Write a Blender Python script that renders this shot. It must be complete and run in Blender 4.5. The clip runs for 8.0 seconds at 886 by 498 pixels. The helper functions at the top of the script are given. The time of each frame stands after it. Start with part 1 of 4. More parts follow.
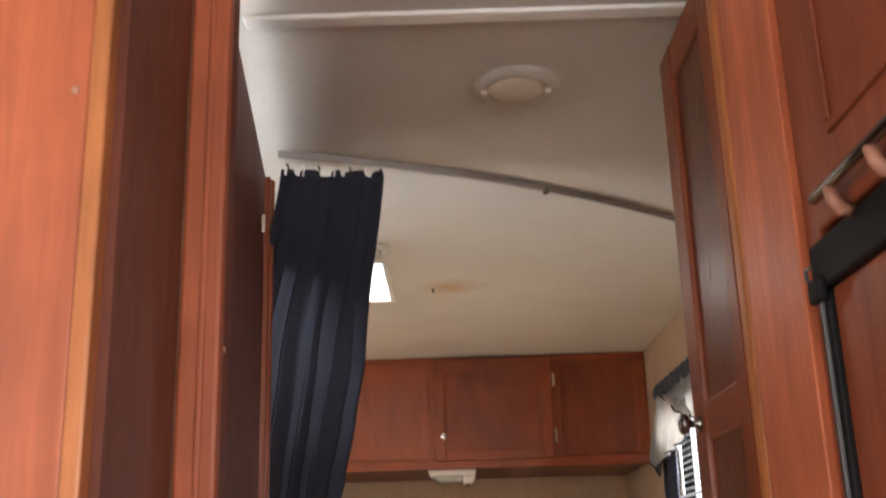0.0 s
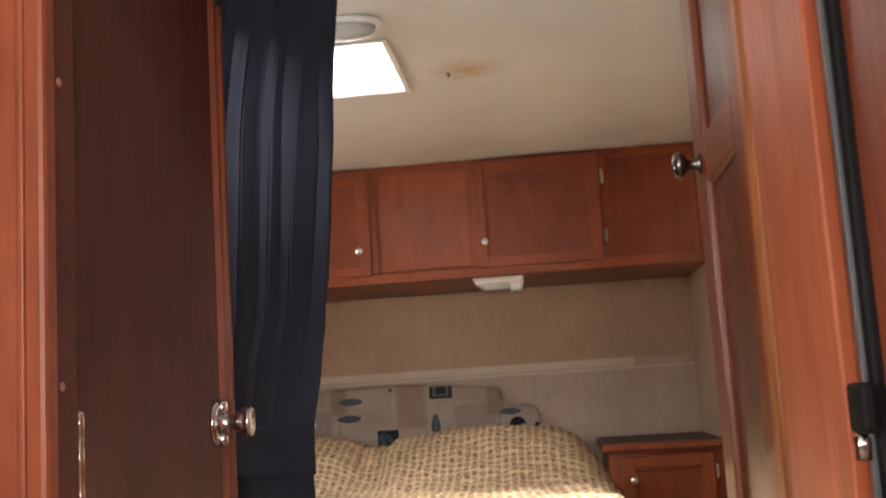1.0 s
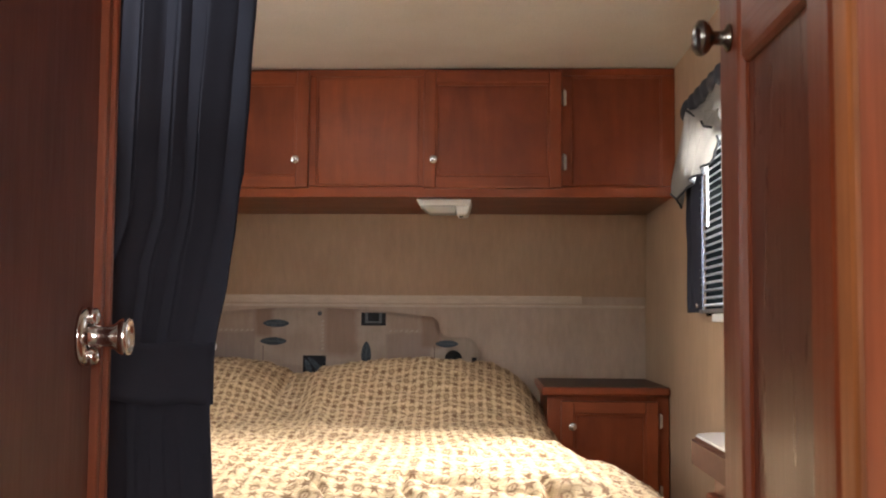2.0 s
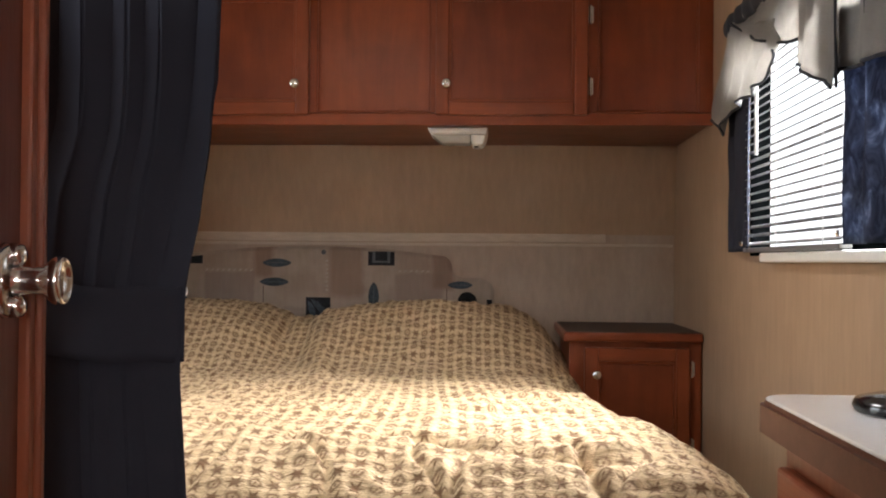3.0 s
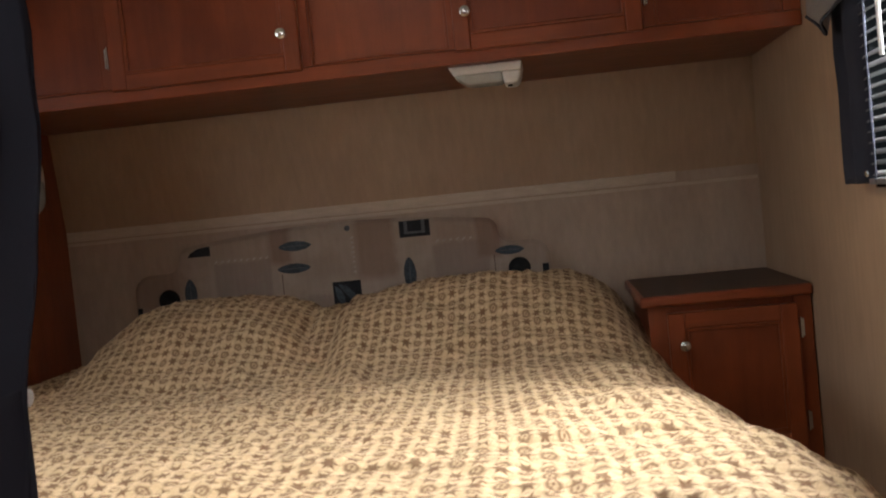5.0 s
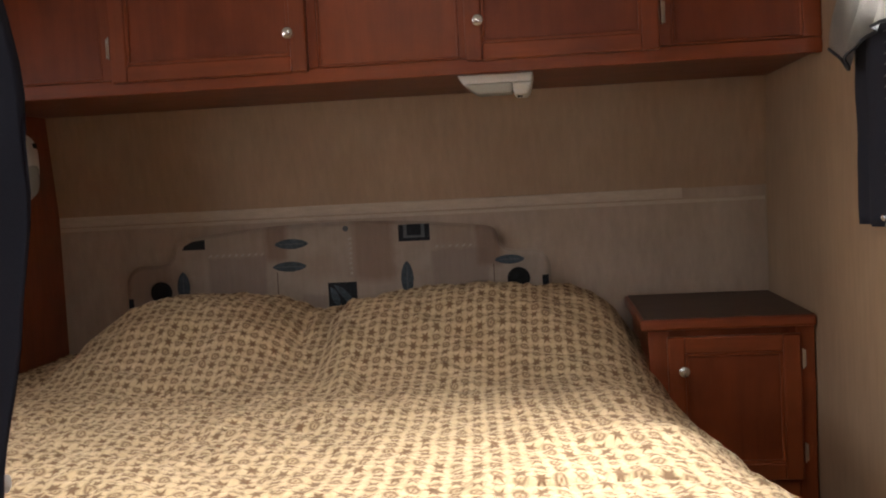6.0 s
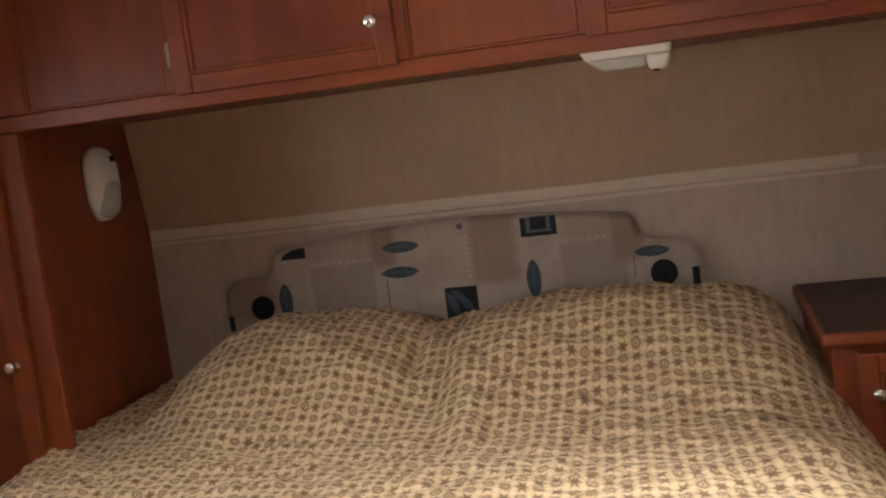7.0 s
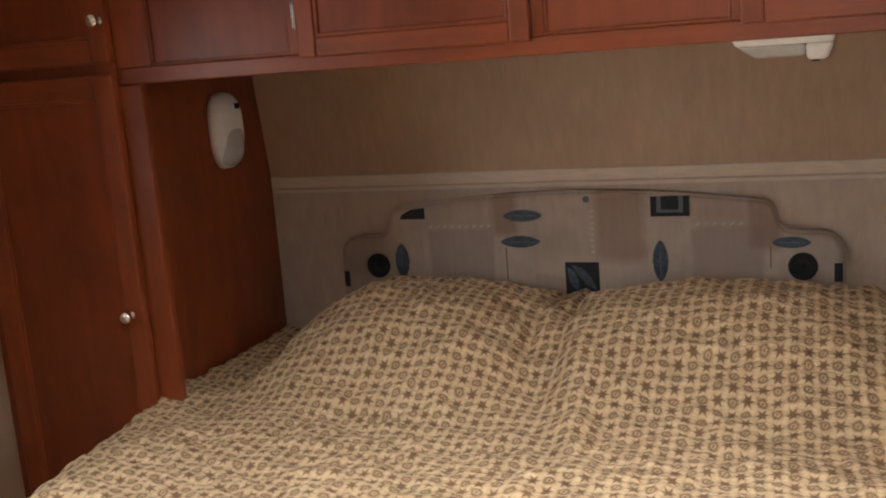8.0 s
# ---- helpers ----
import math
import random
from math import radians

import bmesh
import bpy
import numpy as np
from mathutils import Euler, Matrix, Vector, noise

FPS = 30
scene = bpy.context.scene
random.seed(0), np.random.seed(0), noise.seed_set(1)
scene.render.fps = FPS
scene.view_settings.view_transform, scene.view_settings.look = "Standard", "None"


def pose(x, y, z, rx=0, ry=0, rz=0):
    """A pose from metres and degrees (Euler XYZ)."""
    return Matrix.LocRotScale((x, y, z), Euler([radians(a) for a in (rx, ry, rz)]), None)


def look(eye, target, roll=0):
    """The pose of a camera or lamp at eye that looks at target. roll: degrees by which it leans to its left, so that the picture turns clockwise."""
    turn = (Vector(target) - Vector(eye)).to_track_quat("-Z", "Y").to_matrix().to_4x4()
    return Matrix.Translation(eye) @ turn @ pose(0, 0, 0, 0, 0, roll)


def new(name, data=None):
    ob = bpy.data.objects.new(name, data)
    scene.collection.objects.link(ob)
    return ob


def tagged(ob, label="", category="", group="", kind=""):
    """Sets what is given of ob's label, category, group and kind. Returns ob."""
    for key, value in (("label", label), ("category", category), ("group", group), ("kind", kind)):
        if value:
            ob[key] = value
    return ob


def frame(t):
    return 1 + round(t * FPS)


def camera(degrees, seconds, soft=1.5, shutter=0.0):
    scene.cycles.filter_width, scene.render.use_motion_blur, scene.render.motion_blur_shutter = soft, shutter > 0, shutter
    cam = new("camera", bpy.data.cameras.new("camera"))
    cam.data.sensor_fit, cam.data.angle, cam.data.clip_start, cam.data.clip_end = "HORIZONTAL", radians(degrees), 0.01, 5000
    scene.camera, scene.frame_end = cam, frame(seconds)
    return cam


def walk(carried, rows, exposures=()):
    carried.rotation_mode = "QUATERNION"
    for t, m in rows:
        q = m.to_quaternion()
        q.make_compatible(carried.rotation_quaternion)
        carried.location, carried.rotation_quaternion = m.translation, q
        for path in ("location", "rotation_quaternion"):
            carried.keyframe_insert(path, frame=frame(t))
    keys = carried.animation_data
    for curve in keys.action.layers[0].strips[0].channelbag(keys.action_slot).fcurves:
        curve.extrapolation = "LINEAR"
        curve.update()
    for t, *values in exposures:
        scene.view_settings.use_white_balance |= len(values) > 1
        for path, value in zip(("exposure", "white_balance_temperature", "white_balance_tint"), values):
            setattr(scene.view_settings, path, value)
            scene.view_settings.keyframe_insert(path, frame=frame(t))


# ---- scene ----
cam = camera(46.0, 8.0, soft=2.0, shutter=0.3)
PATH = [
    (0, (0.267, -4.305, 1.241), (0.261, -2.392, 1.822), -1.7),
    (0.5, (0.334, -4.189, 1.197), (0.311, -2.238, 1.636), -3.0),
    (1, (0.424, -4.016, 1.188), (0.235, -2.044, 1.463), -3.6),
    (1.5, (0.424, -3.906, 1.177), (0.204, -1.926, 1.358), -1.9),
    (2, (0.407, -3.733, 1.186), (0.319, -1.74, 1.326), 0.4),
    (2.2, (0.402, -3.666, 1.188), (0.3, -1.672, 1.302), 0.3),
    (3.3, (0.37, -3.433, 1.187), (0.269, -1.436, 1.201), 0.6),
    (3.5, (0.361, -3.424, 1.198), (0.28, -1.425, 1.213), 0.7),
    (4, (0.357, -3.328, 1.188), (0.291, -1.329, 1.188), -1.7),
    (4.5, (0.382, -3.122, 1.161), (0.226, -1.128, 1.115), -2.9),
    (5, (0.388, -2.947, 1.252), (0.174, -0.96, 1.169), -5.8),
    (5.2, (0.377, -2.937, 1.287), (0.164, -0.951, 1.194), -4.8),
    (6.3, (0.371, -2.83, 1.343), (0.147, -0.847, 1.201), -2.4),
    (6.5, (0.36, -2.741, 1.368), (0.046, -0.772, 1.214), -3.8),
    (7, (0.351, -2.5, 1.485), (-0.111, -0.57, 1.236), -7.4),
    (7.5, (0.378, -2.41, 1.579), (-0.313, -0.571, 1.205), -6.2),
    (8, (0.349, -2.383, 1.602), (-0.355, -0.551, 1.214), -4.5),
]
walk(cam, [(t, look(eye, target, roll)) for t, eye, target, roll in PATH],
     exposures=[(0, 0.38), (0.5, 0.44), (1, 0.5), (2, 0.35), (3.5, -0.15), (5, -0.5), (6.5, -0.12), (8, 0.28)])

# ---- light ----
world = bpy.data.worlds.new("sky")
scene.world = world
world.use_nodes = True
wn = world.node_tree
sky = wn.nodes.new("ShaderNodeTexSky")
sky.sky_type, sky.sun_disc, sky.sun_elevation, sky.sun_rotation = "NISHITA", False, radians(52), radians(70)
wn.links.new(sky.outputs["Color"], wn.nodes["Background"].inputs["Color"])
wn.nodes["Background"].inputs["Strength"].default_value = 0.12


def area_lamp(name, m, sx, sy, watts, colour=(1, 1, 1)):
    data = bpy.data.lights.new(name, "AREA")
    data.shape, data.size, data.size_y, data.energy, data.color = "RECTANGLE", sx, sy, watts, colour
    ob = new(name, data)
    ob.matrix_world = m
    return ob


# daylight at the bedroom window and roof hatch, then added lamps for unseen sources
area_lamp("window_daylight", look((1.62, -1.35, 2.15), (0.96, -1.40, 1.38)), 0.75, 1.1, 170, (0.93, 0.97, 1))
area_lamp("window_high_sky", look((1.50, -1.10, 2.30), (0.96, -1.42, 1.42)), 0.9, 0.7, 255, (0.93, 0.97, 1))
area_lamp("hatch_daylight", look((-0.07, -1.635, 1.962), (-0.07, -1.635, 0)), 0.33, 0.34, 8.5, (1, 1, 1)).data.spread = radians(135)
# unseen left-wall openings: one lamp aimed at the ceiling, one filling the bedroom
area_lamp("unseen_left_daylight", look((-1.44, -2.75, 1.45), (0.12, -2.95, 1.96)), 0.5, 0.45, 10, (0.88, 0.94, 1)).data.spread = radians(75)
area_lamp("unseen_bedside_daylight", look((-1.47, -1.60, 1.47), (0.9, -1.95, 1.05)), 0.66, 0.50, 8, (0.90, 0.95, 1)).data.spread = radians(145)
# added fill for the unseen living area, whose walls have no openings
area_lamp("side_fill_daylight", look((-1.36, -4.75, 1.4), (0.5, -3.7, 1.4)), 1.0, 0.7, 27, (1, 0.975, 0.955))
area_lamp("right_fill_daylight", look((0.94, -5.2, 1.45), (-0.45, -3.5, 1.4)), 1.0, 0.6, 44, (1, 0.975, 0.955))
area_lamp("rear_fill_daylight", look((0.0, -6.85, 1.5), (-0.1, -3.4, 1.35)), 1.2, 0.8, 7, (1, 0.975, 0.955))


# ---- materials ----
def material(name):
    m = bpy.data.materials.new(name)
    m.use_nodes = True
    nt = m.node_tree
    return m, nt, nt.nodes["Principled BSDF"]


def node(nt, kind, **sets):
    n = nt.nodes.new(kind)
    for key, value in sets.items():
        if key in n.inputs:
            n.inputs[key].default_value = value
    return n


def coords(nt, scale):
    tc = nt.nodes.new("ShaderNodeTexCoord")
    mp = nt.nodes.new("ShaderNodeMapping")
    mp.inputs["Scale"].default_value = scale
    nt.links.new(tc.outputs["Object"], mp.inputs["Vector"])
    return mp.outputs["Vector"]


def noise_tex(nt, vec, scale, detail=4.0, rough=0.6, distort=0.0):
    n = node(nt, "ShaderNodeTexNoise", Scale=scale, Detail=detail, Roughness=rough, Distortion=distort)
    nt.links.new(vec, n.inputs["Vector"])
    return n.outputs["Fac"]


def ramp(nt, fac, stops):
    r = nt.nodes.new("ShaderNodeValToRGB")
    while len(r.color_ramp.elements) < len(stops):
        r.color_ramp.elements.new(0.5)
    for e, (p, c) in zip(r.color_ramp.elements, stops):
        e.position, e.color = p, (*c, 1)
    nt.links.new(fac, r.inputs["Fac"])
    return r.outputs["Color"]


def mix(nt, fac, a, b, mode="MIX"):
    n = nt.nodes.new("ShaderNodeMix")
    n.data_type, n.blend_type = "RGBA", mode
    for key, value in ((0, fac), (6, a), (7, b)):
        if isinstance(value, (int, float)):
            n.inputs[key].default_value = value
        elif isinstance(value, tuple):
            n.inputs[key].default_value = (*value, 1)
        else:
            nt.links.new(value, n.inputs[key])
    return n.outputs[2]


def math_node(nt, op, a, b=None, c=None):
    n = nt.nodes.new("ShaderNodeMath")
    n.operation = op
    for k, value in enumerate((a, b, c)):
        if value is None:
            continue
        if isinstance(value, (int, float)):
            n.inputs[k].default_value = value
        else:
            nt.links.new(value, n.inputs[k])
    return n.outputs[0]


def bump(nt, bsdf, height, strength, distance=0.002):
    b = node(nt, "ShaderNodeBump", Strength=strength, Distance=distance)
    nt.links.new(height, b.inputs["Height"])
    nt.links.new(b.outputs["Normal"], bsdf.inputs["Normal"])


def scaled(c, k):
    return tuple(v * k for v in c)


def wood(name, base, along="z", rough=0.38, contrast=0.55, coat=0.08):
    m, nt, bsdf = material(name)
    stretch = {"x": (1.6, 11, 11), "y": (11, 1.6, 11), "z": (11, 11, 1.6)}[along]
    fine = {"x": (9, 170, 170), "y": (170, 9, 170), "z": (170, 170, 9)}[along]
    big = noise_tex(nt, coords(nt, stretch), 1.0, 3.0, 0.5, 1.6)
    grain = noise_tex(nt, coords(nt, fine), 1.0, 4.0, 0.65, 0.3)
    blotch = noise_tex(nt, coords(nt, (7, 7, 7)), 1.0, 4.0)
    c1 = ramp(nt, big, [(0.3, scaled(base, 1 - contrast * 0.45)), (0.52, base), (0.72, scaled(base, 1 + contrast * 0.4))])
    c2 = mix(nt, 0.24 * contrast, c1, ramp(nt, grain, [(0.35, (0.25, 0.2, 0.18)), (0.6, (1, 1, 1))]), "MULTIPLY")
    c3 = mix(nt, 0.55, c2, ramp(nt, blotch, [(0.34, (0.66, 0.60, 0.58)), (0.66, (1.06, 1.06, 1.06))]), "MULTIPLY")
    nt.links.new(c3, bsdf.inputs["Base Color"])
    rr = ramp(nt, grain, [(0.2, (rough + 0.12,) * 3), (0.8, (rough - 0.04,) * 3)])
    nt.links.new(rr, bsdf.inputs["Roughness"])
    bsdf.inputs["Coat Weight"].default_value, bsdf.inputs["Coat Roughness"].default_value = coat, 0.22
    bsdf.inputs["Specular IOR Level"].default_value = 0.35
    bump(nt, bsdf, grain, 0.12, 0.001)
    return m


def plain(name, base, rough=0.5, metal=0.0, var=0.12, scale=30, relief=0.05, coat=0.0, sheen=0.0):
    m, nt, bsdf = material(name)
    v = coords(nt, (1, 1, 1))
    a = noise_tex(nt, v, scale, 3.0)
    b = noise_tex(nt, v, scale * 0.12, 2.0)
    c = mix(nt, 1.0, ramp(nt, a, [(0.3, scaled(base, 1 - var)), (0.7, scaled(base, 1 + var * 0.5))]), ramp(nt, b, [(0.3, (1 - var,) * 3), (0.7, (1, 1, 1))]), "MULTIPLY")
    nt.links.new(c, bsdf.inputs["Base Color"])
    bsdf.inputs["Roughness"].default_value, bsdf.inputs["Metallic"].default_value = rough, metal
    bsdf.inputs["Coat Weight"].default_value, bsdf.inputs["Sheen Weight"].default_value = coat, sheen
    if relief:
        bump(nt, bsdf, a, relief)
    return m


def wallpaper(name, base, along=(60, 60, 8), var=0.11):
    """Woven-look vinyl wallpaper with short streaks."""
    m, nt, bsdf = material(name)
    a = noise_tex(nt, coords(nt, along), 1.0, 4.0, 0.7)
    b = noise_tex(nt, coords(nt, (2.5, 2.5, 2.5)), 1.0, 3.0)
    c = noise_tex(nt, coords(nt, (300, 300, 300)), 1.0, 2.0)
    col = mix(nt, 1.0, ramp(nt, a, [(0.3, scaled(base, 1 - var)), (0.7, scaled(base, 1 + var * 0.5))]), ramp(nt, b, [(0.3, (0.85, 0.82, 0.8)), (0.7, (1, 1, 1))]), "MULTIPLY")
    nt.links.new(col, bsdf.inputs["Base Color"])
    bsdf.inputs["Roughness"].default_value = 0.6
    bump(nt, bsdf, c, 0.15, 0.001)
    return m


def fabric(name, base, var=0.25, weave=900):
    m, nt, bsdf = material(name)
    a = noise_tex(nt, coords(nt, (weave, weave, weave)), 1.0, 2.0)
    b = noise_tex(nt, coords(nt, (9, 9, 9)), 1.0, 3.0)
    col = mix(nt, 1.0, ramp(nt, a, [(0.3, scaled(base, 1 - var)), (0.7, base)]), ramp(nt, b, [(0.3, (1 - var,) * 3), (0.7, (1, 1, 1))]), "MULTIPLY")
    nt.links.new(col, bsdf.inputs["Base Color"])
    bsdf.inputs["Roughness"].default_value, bsdf.inputs["Sheen Weight"].default_value = 0.95, 0.03
    bump(nt, bsdf, a, 0.2, 0.0008)
    return m


def sheer(m, share):
    """Lets part of the light through a cloth."""
    nt = m.node_tree
    bsdf = nt.nodes["Principled BSDF"]
    tr = nt.nodes.new("ShaderNodeBsdfTranslucent")
    nt.links.new(bsdf.inputs["Base Color"].links[0].from_socket, tr.inputs["Color"])
    mx = nt.nodes.new("ShaderNodeMixShader")
    mx.inputs[0].default_value = share
    nt.links.new(bsdf.outputs[0], mx.inputs[1])
    nt.links.new(tr.outputs[0], mx.inputs[2])
    nt.links.new(mx.outputs[0], nt.nodes["Material Output"].inputs["Surface"])
    return m


def glow(name, colour, strength):
    m, nt, bsdf = material(name)
    bsdf.inputs["Base Color"].default_value = (0.8, 0.8, 0.8, 1)
    bsdf.inputs["Emission Color"].default_value = (*colour, 1)
    bsdf.inputs["Emission Strength"].default_value = strength
    return m


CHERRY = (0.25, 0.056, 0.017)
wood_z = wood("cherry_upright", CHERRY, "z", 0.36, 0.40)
wood_x = wood("cherry_level", CHERRY, "x", 0.36, 0.40)
wood_y = wood("cherry_deep", CHERRY, "y")
wood_panel = wood("cherry_panel", (0.21, 0.044, 0.0130), "z", 0.36, 0.34)
fixed_wood = wood("cherry_fixed_panel", (0.27, 0.064, 0.021), "z", 0.34, 0.34)
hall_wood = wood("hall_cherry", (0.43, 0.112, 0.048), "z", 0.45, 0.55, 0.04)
# hall cherry with light painted in for the post, shade for the fridge fronts
post_wood_lit = wood("post_cherry_lit", (0.60, 0.168, 0.074), "z", 0.42, 0.55, 0.05)
fridge_wood_shaded = wood("fridge_cherry_shaded", (0.28, 0.070, 0.030), "z", 0.42, 0.5, 0.05)
edge_wood = wood("edge_band", (0.46, 0.16, 0.05), "z", 0.45, 0.8)
panel_gloss = wood("gloss_panel", (0.13, 0.034, 0.016), "z", 0.27, 0.3, 0.15)
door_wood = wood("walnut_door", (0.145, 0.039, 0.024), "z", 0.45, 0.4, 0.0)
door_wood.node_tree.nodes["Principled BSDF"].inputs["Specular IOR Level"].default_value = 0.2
shelf_dark = wood("shelf_under", (0.20, 0.052, 0.021), "x", 0.4, 0.4)
top_dark = plain("stand_laminate", (0.085, 0.050, 0.038), 0.5, 0, 0.2, 120, 0.03)
top_dark.node_tree.nodes["Principled BSDF"].inputs["Specular IOR Level"].default_value = 0.2
wall_tan = wallpaper("wallpaper_tan", (0.435, 0.293, 0.186))
wall_cream = wallpaper("wallpaper_cream", (0.47, 0.36, 0.275), (40, 40, 12), 0.12)
border_paper = wallpaper("border_cream", (0.60, 0.49, 0.385), (20, 20, 90), 0.14)
chrome = plain("brushed_chrome", (0.88, 0.87, 0.86), 0.16, 1.0, 0.06, 200, 0.02)
dark_metal = plain("dark_nickel", (0.25, 0.23, 0.21), 0.25, 1.0, 0.1, 100, 0.02)
white_plastic = plain("white_plastic", (0.78, 0.76, 0.72), 0.35, 0, 0.04, 60, 0.0)
lens_plastic = plain("ribbed_lens", (0.50, 0.50, 0.48), 0.2, 0, 0.08, 200, 0.1)
cream_plastic = plain("cream_plastic", (0.72, 0.63, 0.52), 0.45, 0, 0.05, 60, 0.0)
black_plastic = plain("black_plastic", (0.012, 0.012, 0.013), 0.6, 0, 0.3, 60, 0.03)
black_plastic.node_tree.nodes["Principled BSDF"].inputs["Specular IOR Level"].default_value = 0.2
post_plastic = plain("brown_plastic", (0.42, 0.20, 0.135), 0.45, 0, 0.08, 60, 0.0)
black_gloss = plain("black_gloss", (0.01, 0.01, 0.011), 0.15, 0, 0.2, 60, 0.0, 0.3)
grey_strip = plain("grey_metal_strip", (0.16, 0.16, 0.17), 0.4, 0.5, 0.1, 60, 0.0)
navy = fabric("navy_cloth", (0.034, 0.035, 0.048), 0.12)
navy.node_tree.nodes["Principled BSDF"].inputs["Specular IOR Level"].default_value = 0.1
navy.node_tree.nodes["Principled BSDF"].inputs["Sheen Weight"].default_value = 0.0


def blotched_sheer():
    """Thin navy cloth with a cloudy pale blue print that daylight shows through."""
    m, nt, bsdf = material("navy_print")
    a = noise_tex(nt, coords(nt, (26, 26, 18)), 1.0, 4.0, 0.6, 0.8)
    nt.links.new(ramp(nt, a, [(0.44, (0.015, 0.018, 0.032)), (0.58, (0.05, 0.06, 0.09)), (0.70, (0.16, 0.18, 0.23))]), bsdf.inputs["Base Color"])
    bsdf.inputs["Roughness"].default_value = 0.9
    return sheer(m, 0.6)


navy_sheer = blotched_sheer()
swag_cloth = sheer(fabric("champagne_satin", (0.54, 0.51, 0.475), 0.25), 0.60)
pipe_cloth = fabric("dark_piping", (0.04, 0.04, 0.05))
slat_mat = plain("slat_vinyl", (0.16, 0.148, 0.145), 0.4, 0, 0.05, 60, 0.0)
track_grey = plain("grey_track", (0.36, 0.33, 0.31), 0.45, 0.2, 0.1, 60, 0.0)
pale_top = plain("pale_laminate", (0.80, 0.78, 0.77), 0.3, 0, 0.03, 150, 0.0, 0.5)
edge_dark = plain("dark_edge", (0.15, 0.058, 0.034), 0.5, 0, 0.15, 60, 0.0)
edge_dark.node_tree.nodes["Principled BSDF"].inputs["Specular IOR Level"].default_value = 0.12
rubber = plain("dark_rubber", (0.0016, 0.0019, 0.0021), 0.8, 0, 0.2, 60, 0.0)
rubber.node_tree.nodes["Principled BSDF"].inputs["Specular IOR Level"].default_value = 0.0
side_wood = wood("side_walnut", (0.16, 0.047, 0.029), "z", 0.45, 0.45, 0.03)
floor_mat = plain("beige_carpet", (0.34, 0.275, 0.205), 0.95, 0, 0.35, 300, 0.5)
rug_white = plain("mattress_ticking", (0.65, 0.62, 0.56), 0.9, 0, 0.1, 300, 0.2)
sky_glow = glow("daylight_haze", (0.93, 0.97, 1.0), 2.2)
hatch_glow = glow("hatch_dome", (1.0, 0.98, 0.95), 4.0)
glass, _, gb = material("window_glass")
gb.inputs["Transmission Weight"].default_value, gb.inputs["Roughness"].default_value, gb.inputs["IOR"].default_value = 1.0, 0.02, 1.05


def ceiling_paper():
    m, nt, bsdf = material("ceiling_vinyl")
    a = noise_tex(nt, coords(nt, (140, 140, 140)), 1.0, 3.0)
    b = noise_tex(nt, coords(nt, (3, 3, 3)), 1.0, 3.0)
    col = mix(nt, 1.0, ramp(nt, a, [(0.3, (0.56, 0.52, 0.47)), (0.7, (0.62, 0.58, 0.53))]), ramp(nt, b, [(0.3, (0.9, 0.88, 0.85)), (0.7, (1, 1, 1))]), "MULTIPLY")
    # a rusty water stain round a small hole
    tc = nt.nodes.new("ShaderNodeTexCoord")
    mp = nt.nodes.new("ShaderNodeMapping")
    mp.vector_type = "POINT"
    mp.inputs["Location"].default_value = (-0.275 / 0.085, 1.56 / 0.085, 0)
    mp.inputs["Scale"].default_value = (1 / 0.085, 1 / 0.085, 0)
    nt.links.new(tc.outputs["Object"], mp.inputs["Vector"])
    ln = nt.nodes.new("ShaderNodeVectorMath")
    ln.operation = "LENGTH"
    nt.links.new(mp.outputs["Vector"], ln.inputs[0])
    wob = math_node(nt, "ADD", ln.outputs["Value"], math_node(nt, "MULTIPLY", noise_tex(nt, coords(nt, (35, 35, 35)), 1.0, 3.0), 0.9))
    fac = ramp(nt, math_node(nt, "MULTIPLY", wob, 0.5), [(0.2, (0.85,) * 3), (0.5, (0.42,) * 3), (0.8, (0.0,) * 3)])
    col = mix(nt, fac, col, (0.42, 0.24, 0.08))
    nt.links.new(col, bsdf.inputs["Base Color"])
    bsdf.inputs["Roughness"].default_value = 0.7
    bump(nt, bsdf, a, 0.2, 0.001)
    return m


ceiling_mat = ceiling_paper()


